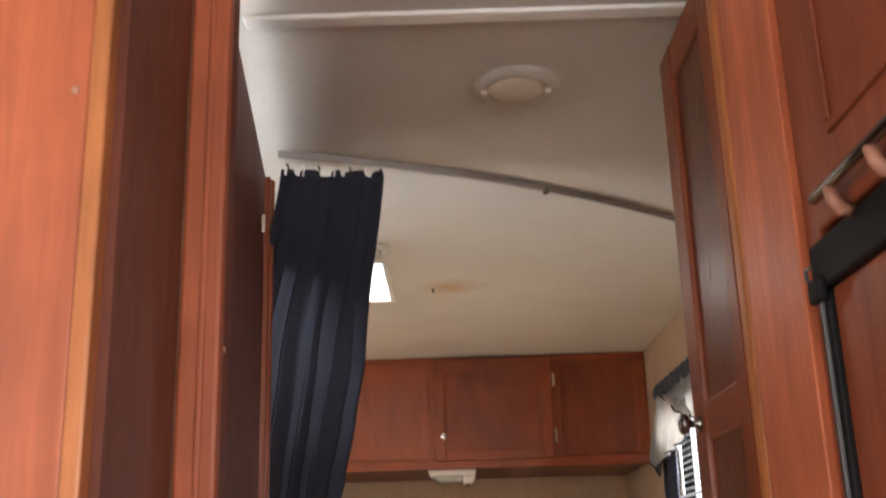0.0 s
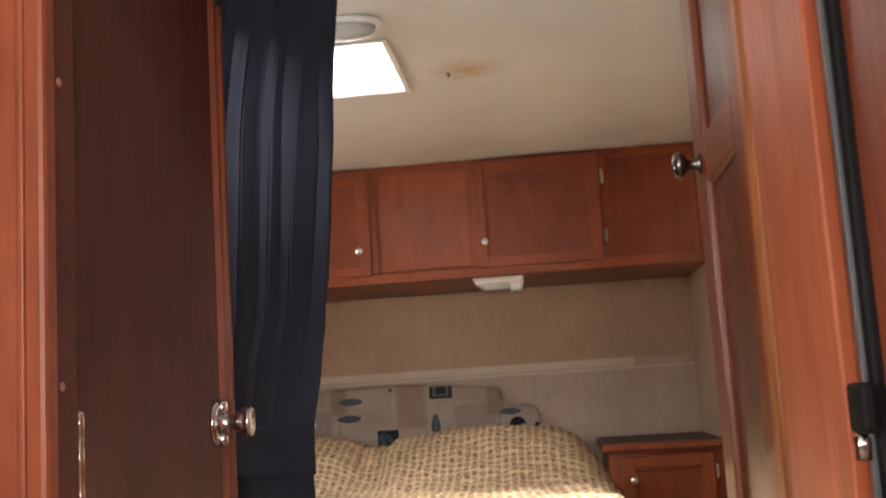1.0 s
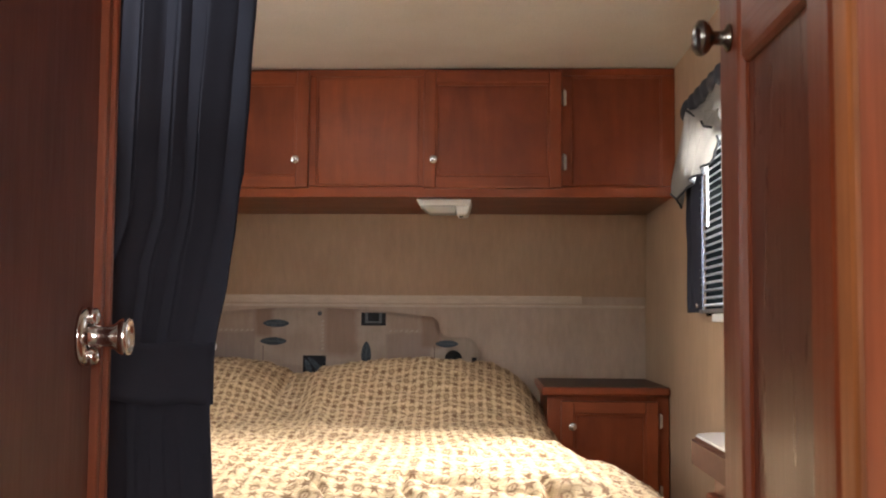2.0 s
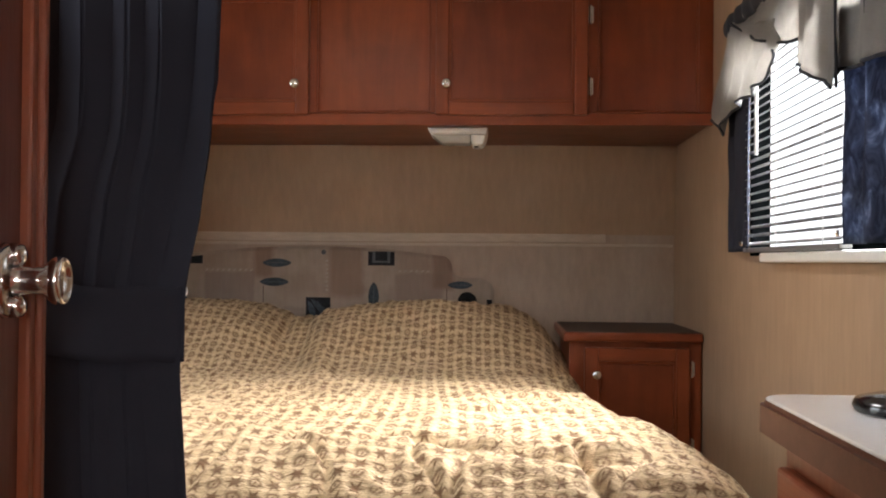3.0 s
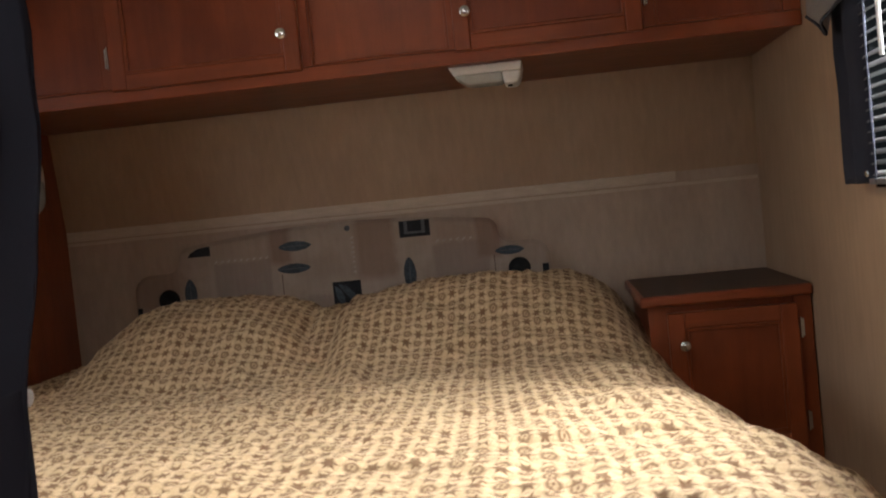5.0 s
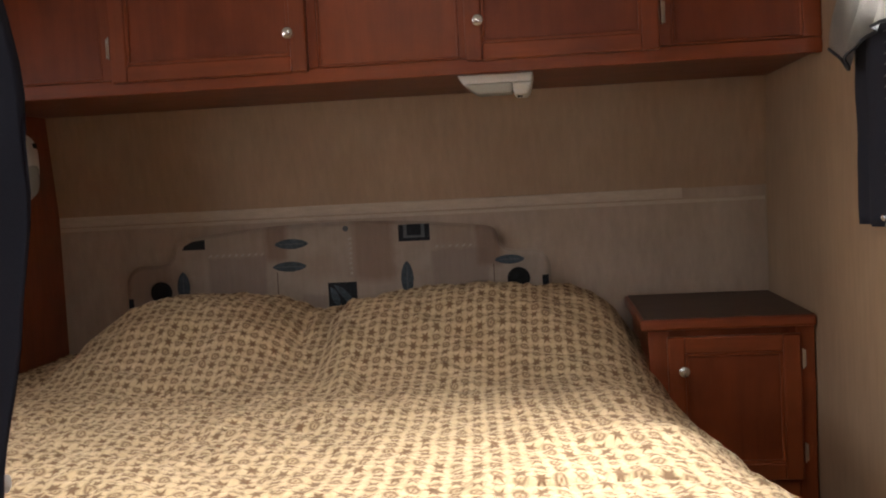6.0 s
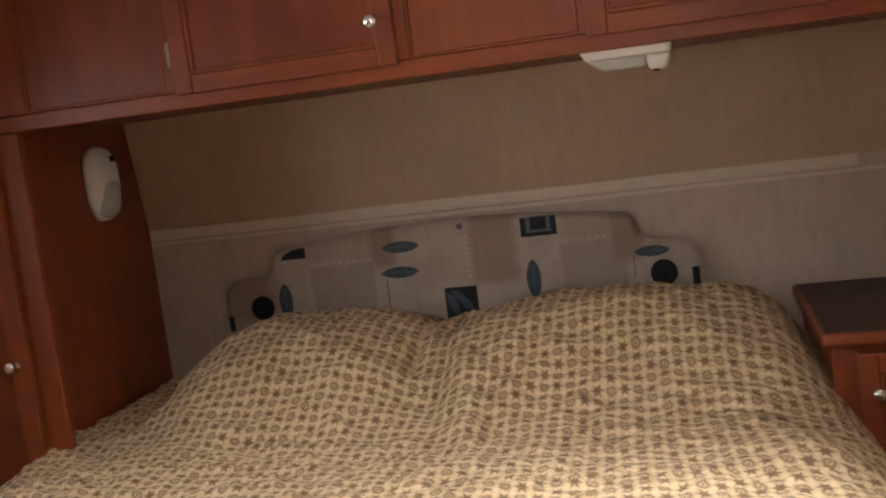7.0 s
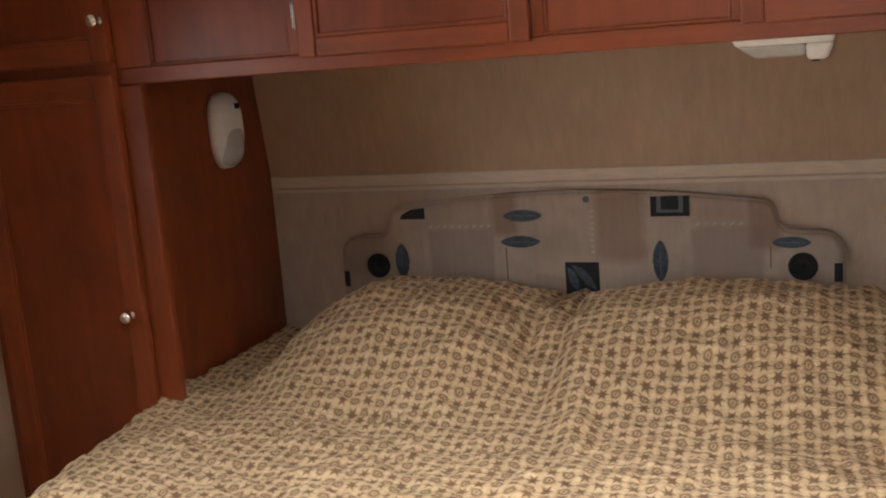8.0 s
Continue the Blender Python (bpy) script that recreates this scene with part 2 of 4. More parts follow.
def bedspread_print():
    """Tan cotton with rows of brown leaf crosses and rings in turn, on cells of about five centimetres."""
    m, nt, bsdf = material("bedspread_print")
    uv = nt.nodes.new("ShaderNodeUVMap")
    sep = nt.nodes.new("ShaderNodeSeparateXYZ")
    wob = nt.nodes.new("ShaderNodeVectorMath")
    wob.operation = "ADD"
    nz = node(nt, "ShaderNodeTexNoise", Scale=14.0, Detail=2.0)
    nt.links.new(uv.outputs["UV"], nz.inputs["Vector"])
    sc = nt.nodes.new("ShaderNodeVectorMath")
    sc.operation = "SCALE"
    sc.inputs["Scale"].default_value = 0.014
    nt.links.new(nz.outputs["Color"], sc.inputs[0])
    nt.links.new(uv.outputs["UV"], wob.inputs[0])
    nt.links.new(sc.outputs[0], wob.inputs[1])
    nt.links.new(wob.outputs[0], sep.inputs[0])
    gx = math_node(nt, "DIVIDE", sep.outputs["X"], CELL_X)
    gy = math_node(nt, "DIVIDE", sep.outputs["Y"], CELL_Y)
    fx = math_node(nt, "SUBTRACT", math_node(nt, "FRACT", gx), 0.5)
    fy = math_node(nt, "SUBTRACT", math_node(nt, "FRACT", gy), 0.5)
    par = math_node(nt, "MODULO", math_node(nt, "ADD", math_node(nt, "FLOOR", gx), math_node(nt, "FLOOR", gy)), 2.0)
    par = math_node(nt, "ABSOLUTE", par)
    r = math_node(nt, "SQRT", math_node(nt, "ADD", math_node(nt, "MULTIPLY", fx, fx), math_node(nt, "MULTIPLY", fy, fy)))
    th = math_node(nt, "ARCTAN2", fy, fx)
    petal = math_node(nt, "ADD", math_node(nt, "MULTIPLY", math_node(nt, "COSINE", math_node(nt, "MULTIPLY", th, 6.0)), 0.085), 0.33)
    lobes = math_node(nt, "ADD", petal, math_node(nt, "MULTIPLY", math_node(nt, "COSINE", math_node(nt, "MULTIPLY", th, 12.0)), 0.04))

    def soft(gap):
        """A printed edge: one inside, none outside, slightly bled."""
        s = math_node(nt, "MULTIPLY_ADD", gap, 4.8, 0.5)
        s.node.use_clamp = True
        return s
    star = soft(math_node(nt, "SUBTRACT", lobes, r))
    hoop = soft(math_node(nt, "SUBTRACT", 0.095, math_node(nt, "ABSOLUTE", math_node(nt, "SUBTRACT", r, math_node(nt, "ADD", 0.275, math_node(nt, "MULTIPLY", math_node(nt, "COSINE", math_node(nt, "MULTIPLY", th, 5.0)), 0.015))))))
    ring = math_node(nt, "MAXIMUM", hoop, soft(math_node(nt, "SUBTRACT", 0.09, r)))
    pick = math_node(nt, "ADD", math_node(nt, "MULTIPLY", star, math_node(nt, "LESS_THAN", par, 0.5)), math_node(nt, "MULTIPLY", ring, math_node(nt, "GREATER_THAN", par, 0.5)))
    # thin slanting stems between the motifs
    slant = math_node(nt, "FRACT", math_node(nt, "ADD", math_node(nt, "MULTIPLY", gx, 2.0), gy))
    vine = math_node(nt, "LESS_THAN", math_node(nt, "ABSOLUTE", math_node(nt, "SUBTRACT", slant, 0.5)), 0.09)
    fade = noise_tex(nt, coords(nt, (55, 55, 55)), 1.0, 3.0)
    tan = ramp(nt, fade, [(0.3, (0.50, 0.35, 0.195)), (0.7, (0.62, 0.455, 0.272))])
    brown = ramp(nt, fade, [(0.3, (0.098, 0.045, 0.016)), (0.7, (0.175, 0.088, 0.036))])
    fac = math_node(nt, "MULTIPLY", math_node(nt, "MINIMUM", math_node(nt, "ADD", pick, math_node(nt, "MULTIPLY", vine, 0.22)), 1.0), math_node(nt, "ADD", 0.66, math_node(nt, "MULTIPLY", fade, 0.50)))
    nt.links.new(mix(nt, fac, tan, brown), bsdf.inputs["Base Color"])
    bsdf.inputs["Roughness"].default_value, bsdf.inputs["Sheen Weight"].default_value = 0.9, 0.0
    crinkle = noise_tex(nt, coords(nt, (32, 110, 70)), 1.0, 4.0, 0.6, 0.8)
    bump(nt, bsdf, crinkle, 0.7, 0.008)
    return m


CELL_X, CELL_Y = 0.0262, 0.0234
spread_mat = bedspread_print()


def headboard_print():
    """Faded beige cotton with soft-edged taupe and brown patches."""
    m, nt, bsdf = material("headboard_print")
    tc = nt.nodes.new("ShaderNodeTexCoord")
    sep = nt.nodes.new("ShaderNodeSeparateXYZ")
    nt.links.new(tc.outputs["Object"], sep.inputs[0])
    cloud = noise_tex(nt, coords(nt, (15, 15, 15)), 1.0, 4.0)
    streak = noise_tex(nt, coords(nt, (70, 70, 9)), 1.0, 3.0)
    wob = math_node(nt, "MULTIPLY", math_node(nt, "SUBTRACT", cloud, 0.5), 0.03)
    px, pz = math_node(nt, "ADD", sep.outputs["X"], wob), math_node(nt, "ADD", sep.outputs["Z"], wob)

    def inside(v, lo, hi, soft):
        up = math_node(nt, "DIVIDE", math_node(nt, "SUBTRACT", v, lo - soft / 2), soft)
        down = math_node(nt, "DIVIDE", math_node(nt, "SUBTRACT", hi + soft / 2, v), soft)
        up.node.use_clamp = down.node.use_clamp = True
        return math_node(nt, "MULTIPLY", up, down)
    col = ramp(nt, cloud, [(0.3, (0.33, 0.255, 0.20)), (0.7, (0.405, 0.32, 0.255))])
    # x from, to, z from, to, softness of the edge, strength, colour
    for x0, x1, z0, z1, soft, k, c in (
            (-0.595, -0.43, 0.90, 1.148, 0.010, 0.75, (0.27, 0.205, 0.17)),
            (-0.60, -0.44, 1.152, 1.26, 0.030, 0.35, (0.29, 0.19, 0.135)),
            (-0.43, -0.365, 1.13, 1.26, 0.020, 0.85, (0.23, 0.145, 0.105)),
            (-0.90, -0.70, 1.02, 1.14, 0.050, 0.75, (0.25, 0.165, 0.115)),
            (-0.355, -0.21, 1.07, 1.16, 0.050, 0.45, (0.28, 0.20, 0.15)),
            (-0.175, -0.06, 1.065, 1.26, 0.025, 0.80, (0.25, 0.165, 0.12)),
            (-0.33, -0.255, 0.90, 1.03, 0.010, 0.6, (0.27, 0.21, 0.175)),
            (0.048, 0.205, 0.90, 1.145, 0.010, 0.75, (0.275, 0.205, 0.165)),
            (0.05, 0.17, 1.15, 1.26, 0.030, 0.45, (0.29, 0.195, 0.14)),
            (0.172, 0.245, 1.095, 1.26, 0.016, 0.85, (0.235, 0.15, 0.11))):
        fac = math_node(nt, "MULTIPLY", math_node(nt, "MULTIPLY", inside(px, x0, x1, soft), inside(pz, z0, z1, soft)), k)
        col = mix(nt, fac, col, c)
    col = mix(nt, 0.35, col, ramp(nt, streak, [(0.3, (0.72, 0.70, 0.68)), (0.7, (1, 1, 1))]), "MULTIPLY")
    nt.links.new(col, bsdf.inputs["Base Color"])
    weave = noise_tex(nt, coords(nt, (700, 700, 700)), 1.0, 2.0)
    bsdf.inputs["Roughness"].default_value = 0.9
    bump(nt, bsdf, weave, 0.2, 0.001)
    return m


head_mat = headboard_print()
leaf_blue = fabric("leaf_blue", (0.085, 0.11, 0.135), 0.5, 120)
ink = fabric("ink_print", (0.018, 0.02, 0.026), 0.4, 120)
stitch_print = fabric("stitch_print", (0.55, 0.47, 0.39), 0.3, 120)
seam_print = fabric("seam_print", (0.15, 0.095, 0.07), 0.3, 120)
pale_print = fabric("pale_print", (0.13, 0.14, 0.15), 0.3, 120)


# ---- mesh helpers ----
def mesh_object(name, bm, mat, parent=None, label="", smooth=False):
    me = bpy.data.meshes.new(name)
    bm.normal_update()
    bm.to_mesh(me)
    bm.free()
    if smooth:
        me.polygons.foreach_set("use_smooth", [True] * len(me.polygons))
    me.materials.append(mat)
    ob = new(name, me)
    if parent:
        ob.parent = parent
    if label:
        ob["label"] = label
    return ob


def part(name, bm, mat, parent, label="", smooth=False):
    return mesh_object(name, bm, mat, parent, label, smooth)


def setting(name, bm, mat, label):
    return tagged(mesh_object(name, bm, mat), label, "", "", "structure")


def thing(name, label, category, group=""):
    return tagged(new(name), label, category, group)


def box(x0, x1, y0, y1, z0, z1, bevel=0.0, bm=None, segments=2):
    b = bmesh.new()
    bmesh.ops.create_cube(b, size=1.0)
    for v in b.verts:
        v.co = Vector(((x0 + x1) / 2 + v.co.x * (x1 - x0), (y0 + y1) / 2 + v.co.y * (y1 - y0), (z0 + z1) / 2 + v.co.z * (z1 - z0)))
    if bevel:
        bmesh.ops.bevel(b, geom=b.edges[:], offset=bevel, segments=segments, affect="EDGES", profile=0.5)
    if bm is None:
        return b
    join(bm, b)
    return bm


def join(bm, other):
    me = bpy.data.meshes.new("t")
    other.to_mesh(me)
    other.free()
    bm.from_mesh(me)
    bpy.data.meshes.remove(me)
    return bm


def lathe(profile, m=Matrix(), steps=24):
    """A turned solid: profile of (radius, height), about the local z axis, then moved by m."""
    b = bmesh.new()
    rings = []
    for r, h in profile:
        rings.append([b.verts.new(m @ Vector((r * math.cos(2 * math.pi * k / steps), r * math.sin(2 * math.pi * k / steps), h))) for k in range(steps)])
    for lo, hi in zip(rings, rings[1:]):
        for k in range(steps):
            b.faces.new((lo[k], lo[(k + 1) % steps], hi[(k + 1) % steps], hi[k]))
    b.faces.new(rings[0][::-1])
    b.faces.new(rings[-1])
    bmesh.ops.recalc_face_normals(b, faces=b.faces[:])
    return b


def tube(points, radius, steps=8):
    b = bmesh.new()
    pts = [Vector(p) for p in points]
    rings = []
    for k, p in enumerate(pts):
        d = (pts[min(k + 1, len(pts) - 1)] - pts[max(k - 1, 0)]).normalized()
        side = d.cross(Vector((0.13, 0.21, 0.97))).normalized()
        up = side.cross(d)
        rings.append([b.verts.new(p + radius * (math.cos(a) * side + math.sin(a) * up)) for a in [2 * math.pi * s / steps for s in range(steps)]])
    for lo, hi in zip(rings, rings[1:]):
        for k in range(steps):
            b.faces.new((lo[k], lo[(k + 1) % steps], hi[(k + 1) % steps], hi[k]))
    b.faces.new(rings[0][::-1])
    b.faces.new(rings[-1])
    bmesh.ops.recalc_face_normals(b, faces=b.faces[:])
    return b


def sheet(fn, nu, nv, thick=0.0):
    """A surface of nu x nv cells from fn(u, v), given a thickness along its normals."""
    b = bmesh.new()
    grid = [[b.verts.new(fn(i / nu, j / nv)) for j in range(nv + 1)] for i in range(nu + 1)]
    for i in range(nu):
        for j in range(nv):
            b.faces.new((grid[i][j], grid[i + 1][j], grid[i + 1][j + 1], grid[i][j + 1]))
    if thick:
        b.normal_update()
        back = [[b.verts.new(v.co - v.normal * thick) for v in row] for row in grid]
        for i in range(nu):
            for j in range(nv):
                b.faces.new((back[i][j], back[i][j + 1], back[i + 1][j + 1], back[i + 1][j]))
        for i in range(nu):
            b.faces.new((grid[i][0], back[i][0], back[i + 1][0], grid[i + 1][0]))
            b.faces.new((grid[i][nv], grid[i + 1][nv], back[i + 1][nv], back[i][nv]))
        for j in range(nv):
            b.faces.new((grid[0][j], grid[0][j + 1], back[0][j + 1], back[0][j]))
            b.faces.new((grid[nu][j], back[nu][j], back[nu][j + 1], grid[nu][j + 1]))
    return b


def slab(outline, y0, y1, bevel=0.0):
    """An upright plate: an outline of (x, z) between y0 (front) and y1."""
    b = bmesh.new()
    f = b.faces.new([b.verts.new((x, y0, z)) for x, z in outline])
    r = bmesh.ops.extrude_face_region(b, geom=[f])
    for v in r["geom"]:
        if isinstance(v, bmesh.types.BMVert):
            v.co.y = y1
    bmesh.ops.recalc_face_normals(b, faces=b.faces[:])
    if bevel:
        front = [e for e in b.edges if all(abs(v.co.y - y0) < 1e-5 for v in e.verts)]
        bmesh.ops.bevel(b, geom=front, offset=bevel, segments=3, affect="EDGES", profile=0.5)
    return b


TO_FRONT = Matrix.Rotation(radians(90), 4, "X")        # local z -> -y
TO_LEFT = Matrix.Rotation(radians(-90), 4, "Y")        # local z -> -x
TO_RIGHT = Matrix.Rotation(radians(90), 4, "Y")        # local z -> +x


def knob(parent, x, y, z, turn=TO_FRONT, r=0.0135, mat=None):
    prof = [(r * 0.75, 0), (r * 0.75, 0.002), (r * 0.4, 0.005), (r * 0.38, 0.013), (r * 0.8, 0.017), (r, 0.021), (r * 0.97, 0.025), (r * 0.7, 0.028), (r * 0.2, 0.0295)]
    return part("knob", lathe(prof, Matrix.Translation((x, y, z)) @ turn, 20), mat or chrome, parent, "small round metal knob", True)


def hinge(parent, x, y, z, h=0.045, mat=None):
    b = lathe([(0.003, -h / 2 - 0.004), (0.0042, -h / 2), (0.0042, h / 2), (0.003, h / 2 + 0.004)], Matrix.Translation((x, y - 0.002, z)), 10)
    box(x - 0.008, x + 0.008, y - 0.0015, y + 0.001, z - h / 2, z + h / 2, 0, b)
    return part("hinge", b, mat or chrome, parent, "bright metal barrel hinge")


def framed_door(parent, name, x0, x1, z0, z1, y, depth=0.02, stile=0.038, label=""):
    """A cabinet door facing -y: stiles and rails round a sunken panel, front at y."""
    door = part(name, box(x0 + stile - 0.006, x1 - stile + 0.006, y + 0.009, y + depth, z0 + stile - 0.006, z1 - stile + 0.006), wood_panel, parent, label)
    part("stile", box(x0, x0 + stile, y, y + depth, z0, z1, 0.004), wood_z, door)
    part("stile", box(x1 - stile, x1, y, y + depth, z0, z1, 0.004), wood_z, door)
    part("rail", box(x0 + stile - 0.001, x1 - stile + 0.001, y + 0.001, y + depth, z0, z0 + stile, 0.004), wood_x, door)
    part("rail", box(x0 + stile - 0.001, x1 - stile + 0.001, y + 0.001, y + depth, z1 - stile, z1, 0.004), wood_x, door)
    bead = bmesh.new()
    a = stile - 0.001
    for q in ((x0 + a, x0 + a + 0.008, z0 + a, z1 - a), (x1 - a - 0.008, x1 - a, z0 + a, z1 - a), (x0 + a, x1 - a, z0 + a, z0 + a + 0.008), (x0 + a, x1 - a, z1 - a - 0.008, z1 - a)):
        box(q[0], q[1], y + 0.004, y + 0.012, q[2], q[3], 0.002, bead)
    part("bead", bead, wood_z, door)
    return door


# ---- the shell ----
FLOOR, CEIL = 0.12, 1.965
XR, XL = 0.970, -1.46
setting("floor", box(XL - 0.05, XR + 0.05, -7.1, 0.15, FLOOR - 0.06, FLOOR), floor_mat, "beige carpeted trailer floor, mostly hidden under the bed")

# ceiling with the square hole of the roof hatch
HX0, HX1, HY0, HY1 = -0.255, 0.112, -1.83, -1.44
ceil = bmesh.new()
for q in ((XL - 0.05, HX0, -7.1, 0.15), (HX1, XR + 0.05, -7.1, 0.15), (HX0, HX1, -7.1, HY0), (HX0, HX1, HY1, 0.15)):
    box(q[0], q[1], q[2], q[3], CEIL, CEIL + 0.09, 0, ceil)
setting("ceiling", ceil, ceiling_mat, "off-white textured vinyl ceiling with a rusty water stain")
setting("ceiling_trim", box(0.0, XR, -3.045, -3.015, CEIL - 0.008, CEIL - 0.001, 0.003), white_plastic, "narrow white batten across the ceiling")

# wall at the head of the bed: upright below the border, leaning forward above it
YB = 0.055
setting("wall_back", box(XL, XR, YB, YB + 0.05, FLOOR, 1.281), wall_cream, "cream streaked wallpaper behind the headboard")
up = bmesh.new()
prof = [(YB - 0.002, 1.281), (0.008, 1.58), (0.008, CEIL), (YB + 0.05, CEIL), (YB + 0.05, 1.281)]
rows_ = [[up.verts.new((x, y, z)) for y, z in prof] for x in (XL, XR)]
for k in range(5):
    up.faces.new((rows_[0][k], rows_[1][k], rows_[1][(k + 1) % 5], rows_[0][(k + 1) % 5]))
up.faces.new(rows_[0]), up.faces.new(rows_[1][::-1])
bmesh.ops.recalc_face_normals(up, faces=up.faces[:])
setting("wall_back_upper", up, wall_tan, "brown woven-look wallpaper leaning forward under the cabinets")
setting("trim", box(-1.061, 0.742, YB - 0.007, YB + 0.001, 1.254, 1.283, 0.003), border_paper, "pale cream border strip along the wall")
setting("trim", box(-1.061, 0.966, YB - 0.004, YB + 0.001, 1.240, 1.250, 0.002), border_paper, "thin cream bead under the border")

# right wall with the window opening
WY0, WY1, WZ0, WZ1 = -1.93, -0.990, 1.205, 1.73
BY0, BY1 = -1.74, -1.045            # ends of the slats
rw = bmesh.new()
for q in ((-7.1, WY0, FLOOR, CEIL), (WY1, 0.12, FLOOR, CEIL), (WY0, WY1, FLOOR, WZ0), (WY0, WY1, WZ1, CEIL)):
    box(XR, XR + 0.05, q[0], q[1], q[2], q[3], 0, rw)
setting("wall_right", rw, wall_tan, "tan streaked wallpaper on the outer wall")
lw = bmesh.new()
for q in ((-7.1, -2.9, FLOOR, CEIL), (-2.34, -1.95, FLOOR, CEIL), (-1.25, 0.12, FLOOR, CEIL), (-2.9, -2.34, FLOOR, 1.25), (-2.9, -2.34, 1.75, CEIL), (-1.95, -1.25, FLOOR, 1.20), (-1.95, -1.25, 1.73, CEIL)):
    box(XL - 0.05, XL, q[0], q[1], q[2], q[3], 0, lw)
setting("wall_left", lw, wall_tan, "tan wallpaper on the far outer wall")
setting("wall_rear", box(XL, XR, -7.1, -7.0, FLOOR, CEIL), wall_tan, "tan end wall of the living area")

# partition between hall and bedroom
setting("wall_partition", box(XL, -0.024, -3.19, -3.15, FLOOR, CEIL), wall_tan, "tan partition wall beside the bedroom doorway")
jamb = thing("door_jamb", "cherry wood jamb of the bedroom doorway", "door frame")
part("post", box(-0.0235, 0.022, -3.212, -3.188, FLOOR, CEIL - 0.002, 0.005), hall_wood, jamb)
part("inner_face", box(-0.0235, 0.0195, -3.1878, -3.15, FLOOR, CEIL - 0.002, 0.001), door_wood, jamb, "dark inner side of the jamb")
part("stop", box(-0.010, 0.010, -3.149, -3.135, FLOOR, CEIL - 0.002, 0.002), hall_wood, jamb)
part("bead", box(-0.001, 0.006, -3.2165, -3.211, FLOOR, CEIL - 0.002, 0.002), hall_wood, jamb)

for sz in (1.475, 1.214):
    part("screw_cap", lathe([(0.004, 0), (0.004, 0.0012), (0.0025, 0.0024)], Matrix.Translation((0.0193, -3.180, sz)) @ TO_RIGHT, 12), post_plastic, jamb, "small beige screw cap")

# hall cupboard whose front faces the living area
cup = thing("hall_cupboard", "cherry wood hall cupboard with a dark walnut side", "cupboard")
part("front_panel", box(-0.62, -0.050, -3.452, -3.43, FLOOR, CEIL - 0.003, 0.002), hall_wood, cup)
part("edge_strip", box(-0.0495, -0.032, -3.455, -3.43, FLOOR, CEIL - 0.003, 0.003), edge_wood, cup)
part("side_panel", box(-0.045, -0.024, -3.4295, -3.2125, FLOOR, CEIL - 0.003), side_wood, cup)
part("screw_cap", lathe([(0.004, 0), (0.004, 0.0012), (0.002, 0.002)], Matrix.Translation((-0.062, -3.452, 1.66)) @ TO_FRONT, 10), post_plastic, cup)


# ---- doorway, hall ----
def interior_door():
    d = thing("door_1", "dark walnut interior door standing open into the bedroom", "door")
    length = 0.660
    m = Matrix.Translation((0.004, -3.146, 0)) @ Matrix.Rotation(radians(5.8), 4, "Z")

    def local(b):
        b.transform(m)
        return b
    # local: y along the leaf, x+ is its hall face
    part("leaf", local(box(-0.034, 0.0, 0.004, length - 0.03, FLOOR + 0.015, CEIL - 0.032, 0.001)), door_wood, d)
    part("edge_strip", local(box(-0.036, 0.010, length - 0.031, length - 0.014, FLOOR + 0.015, CEIL - 0.032, 0.003)), wood_z, d, "reddish cherry edge moulding")
    part("edge_strip", local(box(-0.034, 0.016, length - 0.015, length, FLOOR + 0.015, CEIL - 0.032, 0.004)), wood_z, d, "reddish cherry edge moulding")
    ky, kz = length - 0.066, 1.167
    k = Matrix.Translation((0.0, ky, kz)) @ TO_RIGHT
    lock = part("doorknob", local(lathe([(0.016, 0.006), (0.0125, 0.009), (0.0125, 0.024), (0.0145, 0.036), (0.0200, 0.042), (0.0222, 0.046), (0.0222, 0.051), (0.0200, 0.0535), (0.0175, 0.0520), (0.0165, 0.0495), (0.004, 0.0495)], k, 28)), chrome, d, "brushed chrome round doorknob", True)
    part("rosette", local(lathe([(0.034, 0), (0.034, 0.003), (0.031, 0.007), (0.016, 0.0095), (0.014, 0.007)], k, 32)), chrome, lock, "", True)
    part("screw", local(lathe([(0.0105, 0.004), (0.0105, 0.012), (0.009, 0.016), (0.004, 0.0185)], Matrix.Translation((0, 0, 0.023)) @ k, 18)), chrome, lock, "", True)
    part("screw", local(lathe([(0.0105, 0.004), (0.0105, 0.012), (0.009, 0.016), (0.004, 0.0185)], Matrix.Translation((0, 0, -0.023)) @ k, 18)), chrome, lock, "", True)
    for hz in (1.150, 1.862):
        b = lathe([(0.002, -0.043), (0.0044, -0.041), (0.0044, -0.019), (0.0034, -0.0185), (0.0044, -0.018), (0.0044, 0.020), (0.0034, 0.0205), (0.0044, 0.021), (0.0044, 0.041), (0.002, 0.043)], Matrix.Translation((0.006, 0.022, hz)), 12)
        part("hinge", local(b), chrome if hz < 1.5 else dark_metal, d, "metal barrel hinge", True)
    c = box(0.0, 0.003, length - 0.092, length - 0.064, 1.823, 1.829, 0.001)
    box(0.0, 0.005, length - 0.081, length - 0.075, 1.810, 1.842, 0.001, c)
    part("catch", local(c), cream_plastic, d, "pale cross-shaped door catch")
    return d


interior_door()

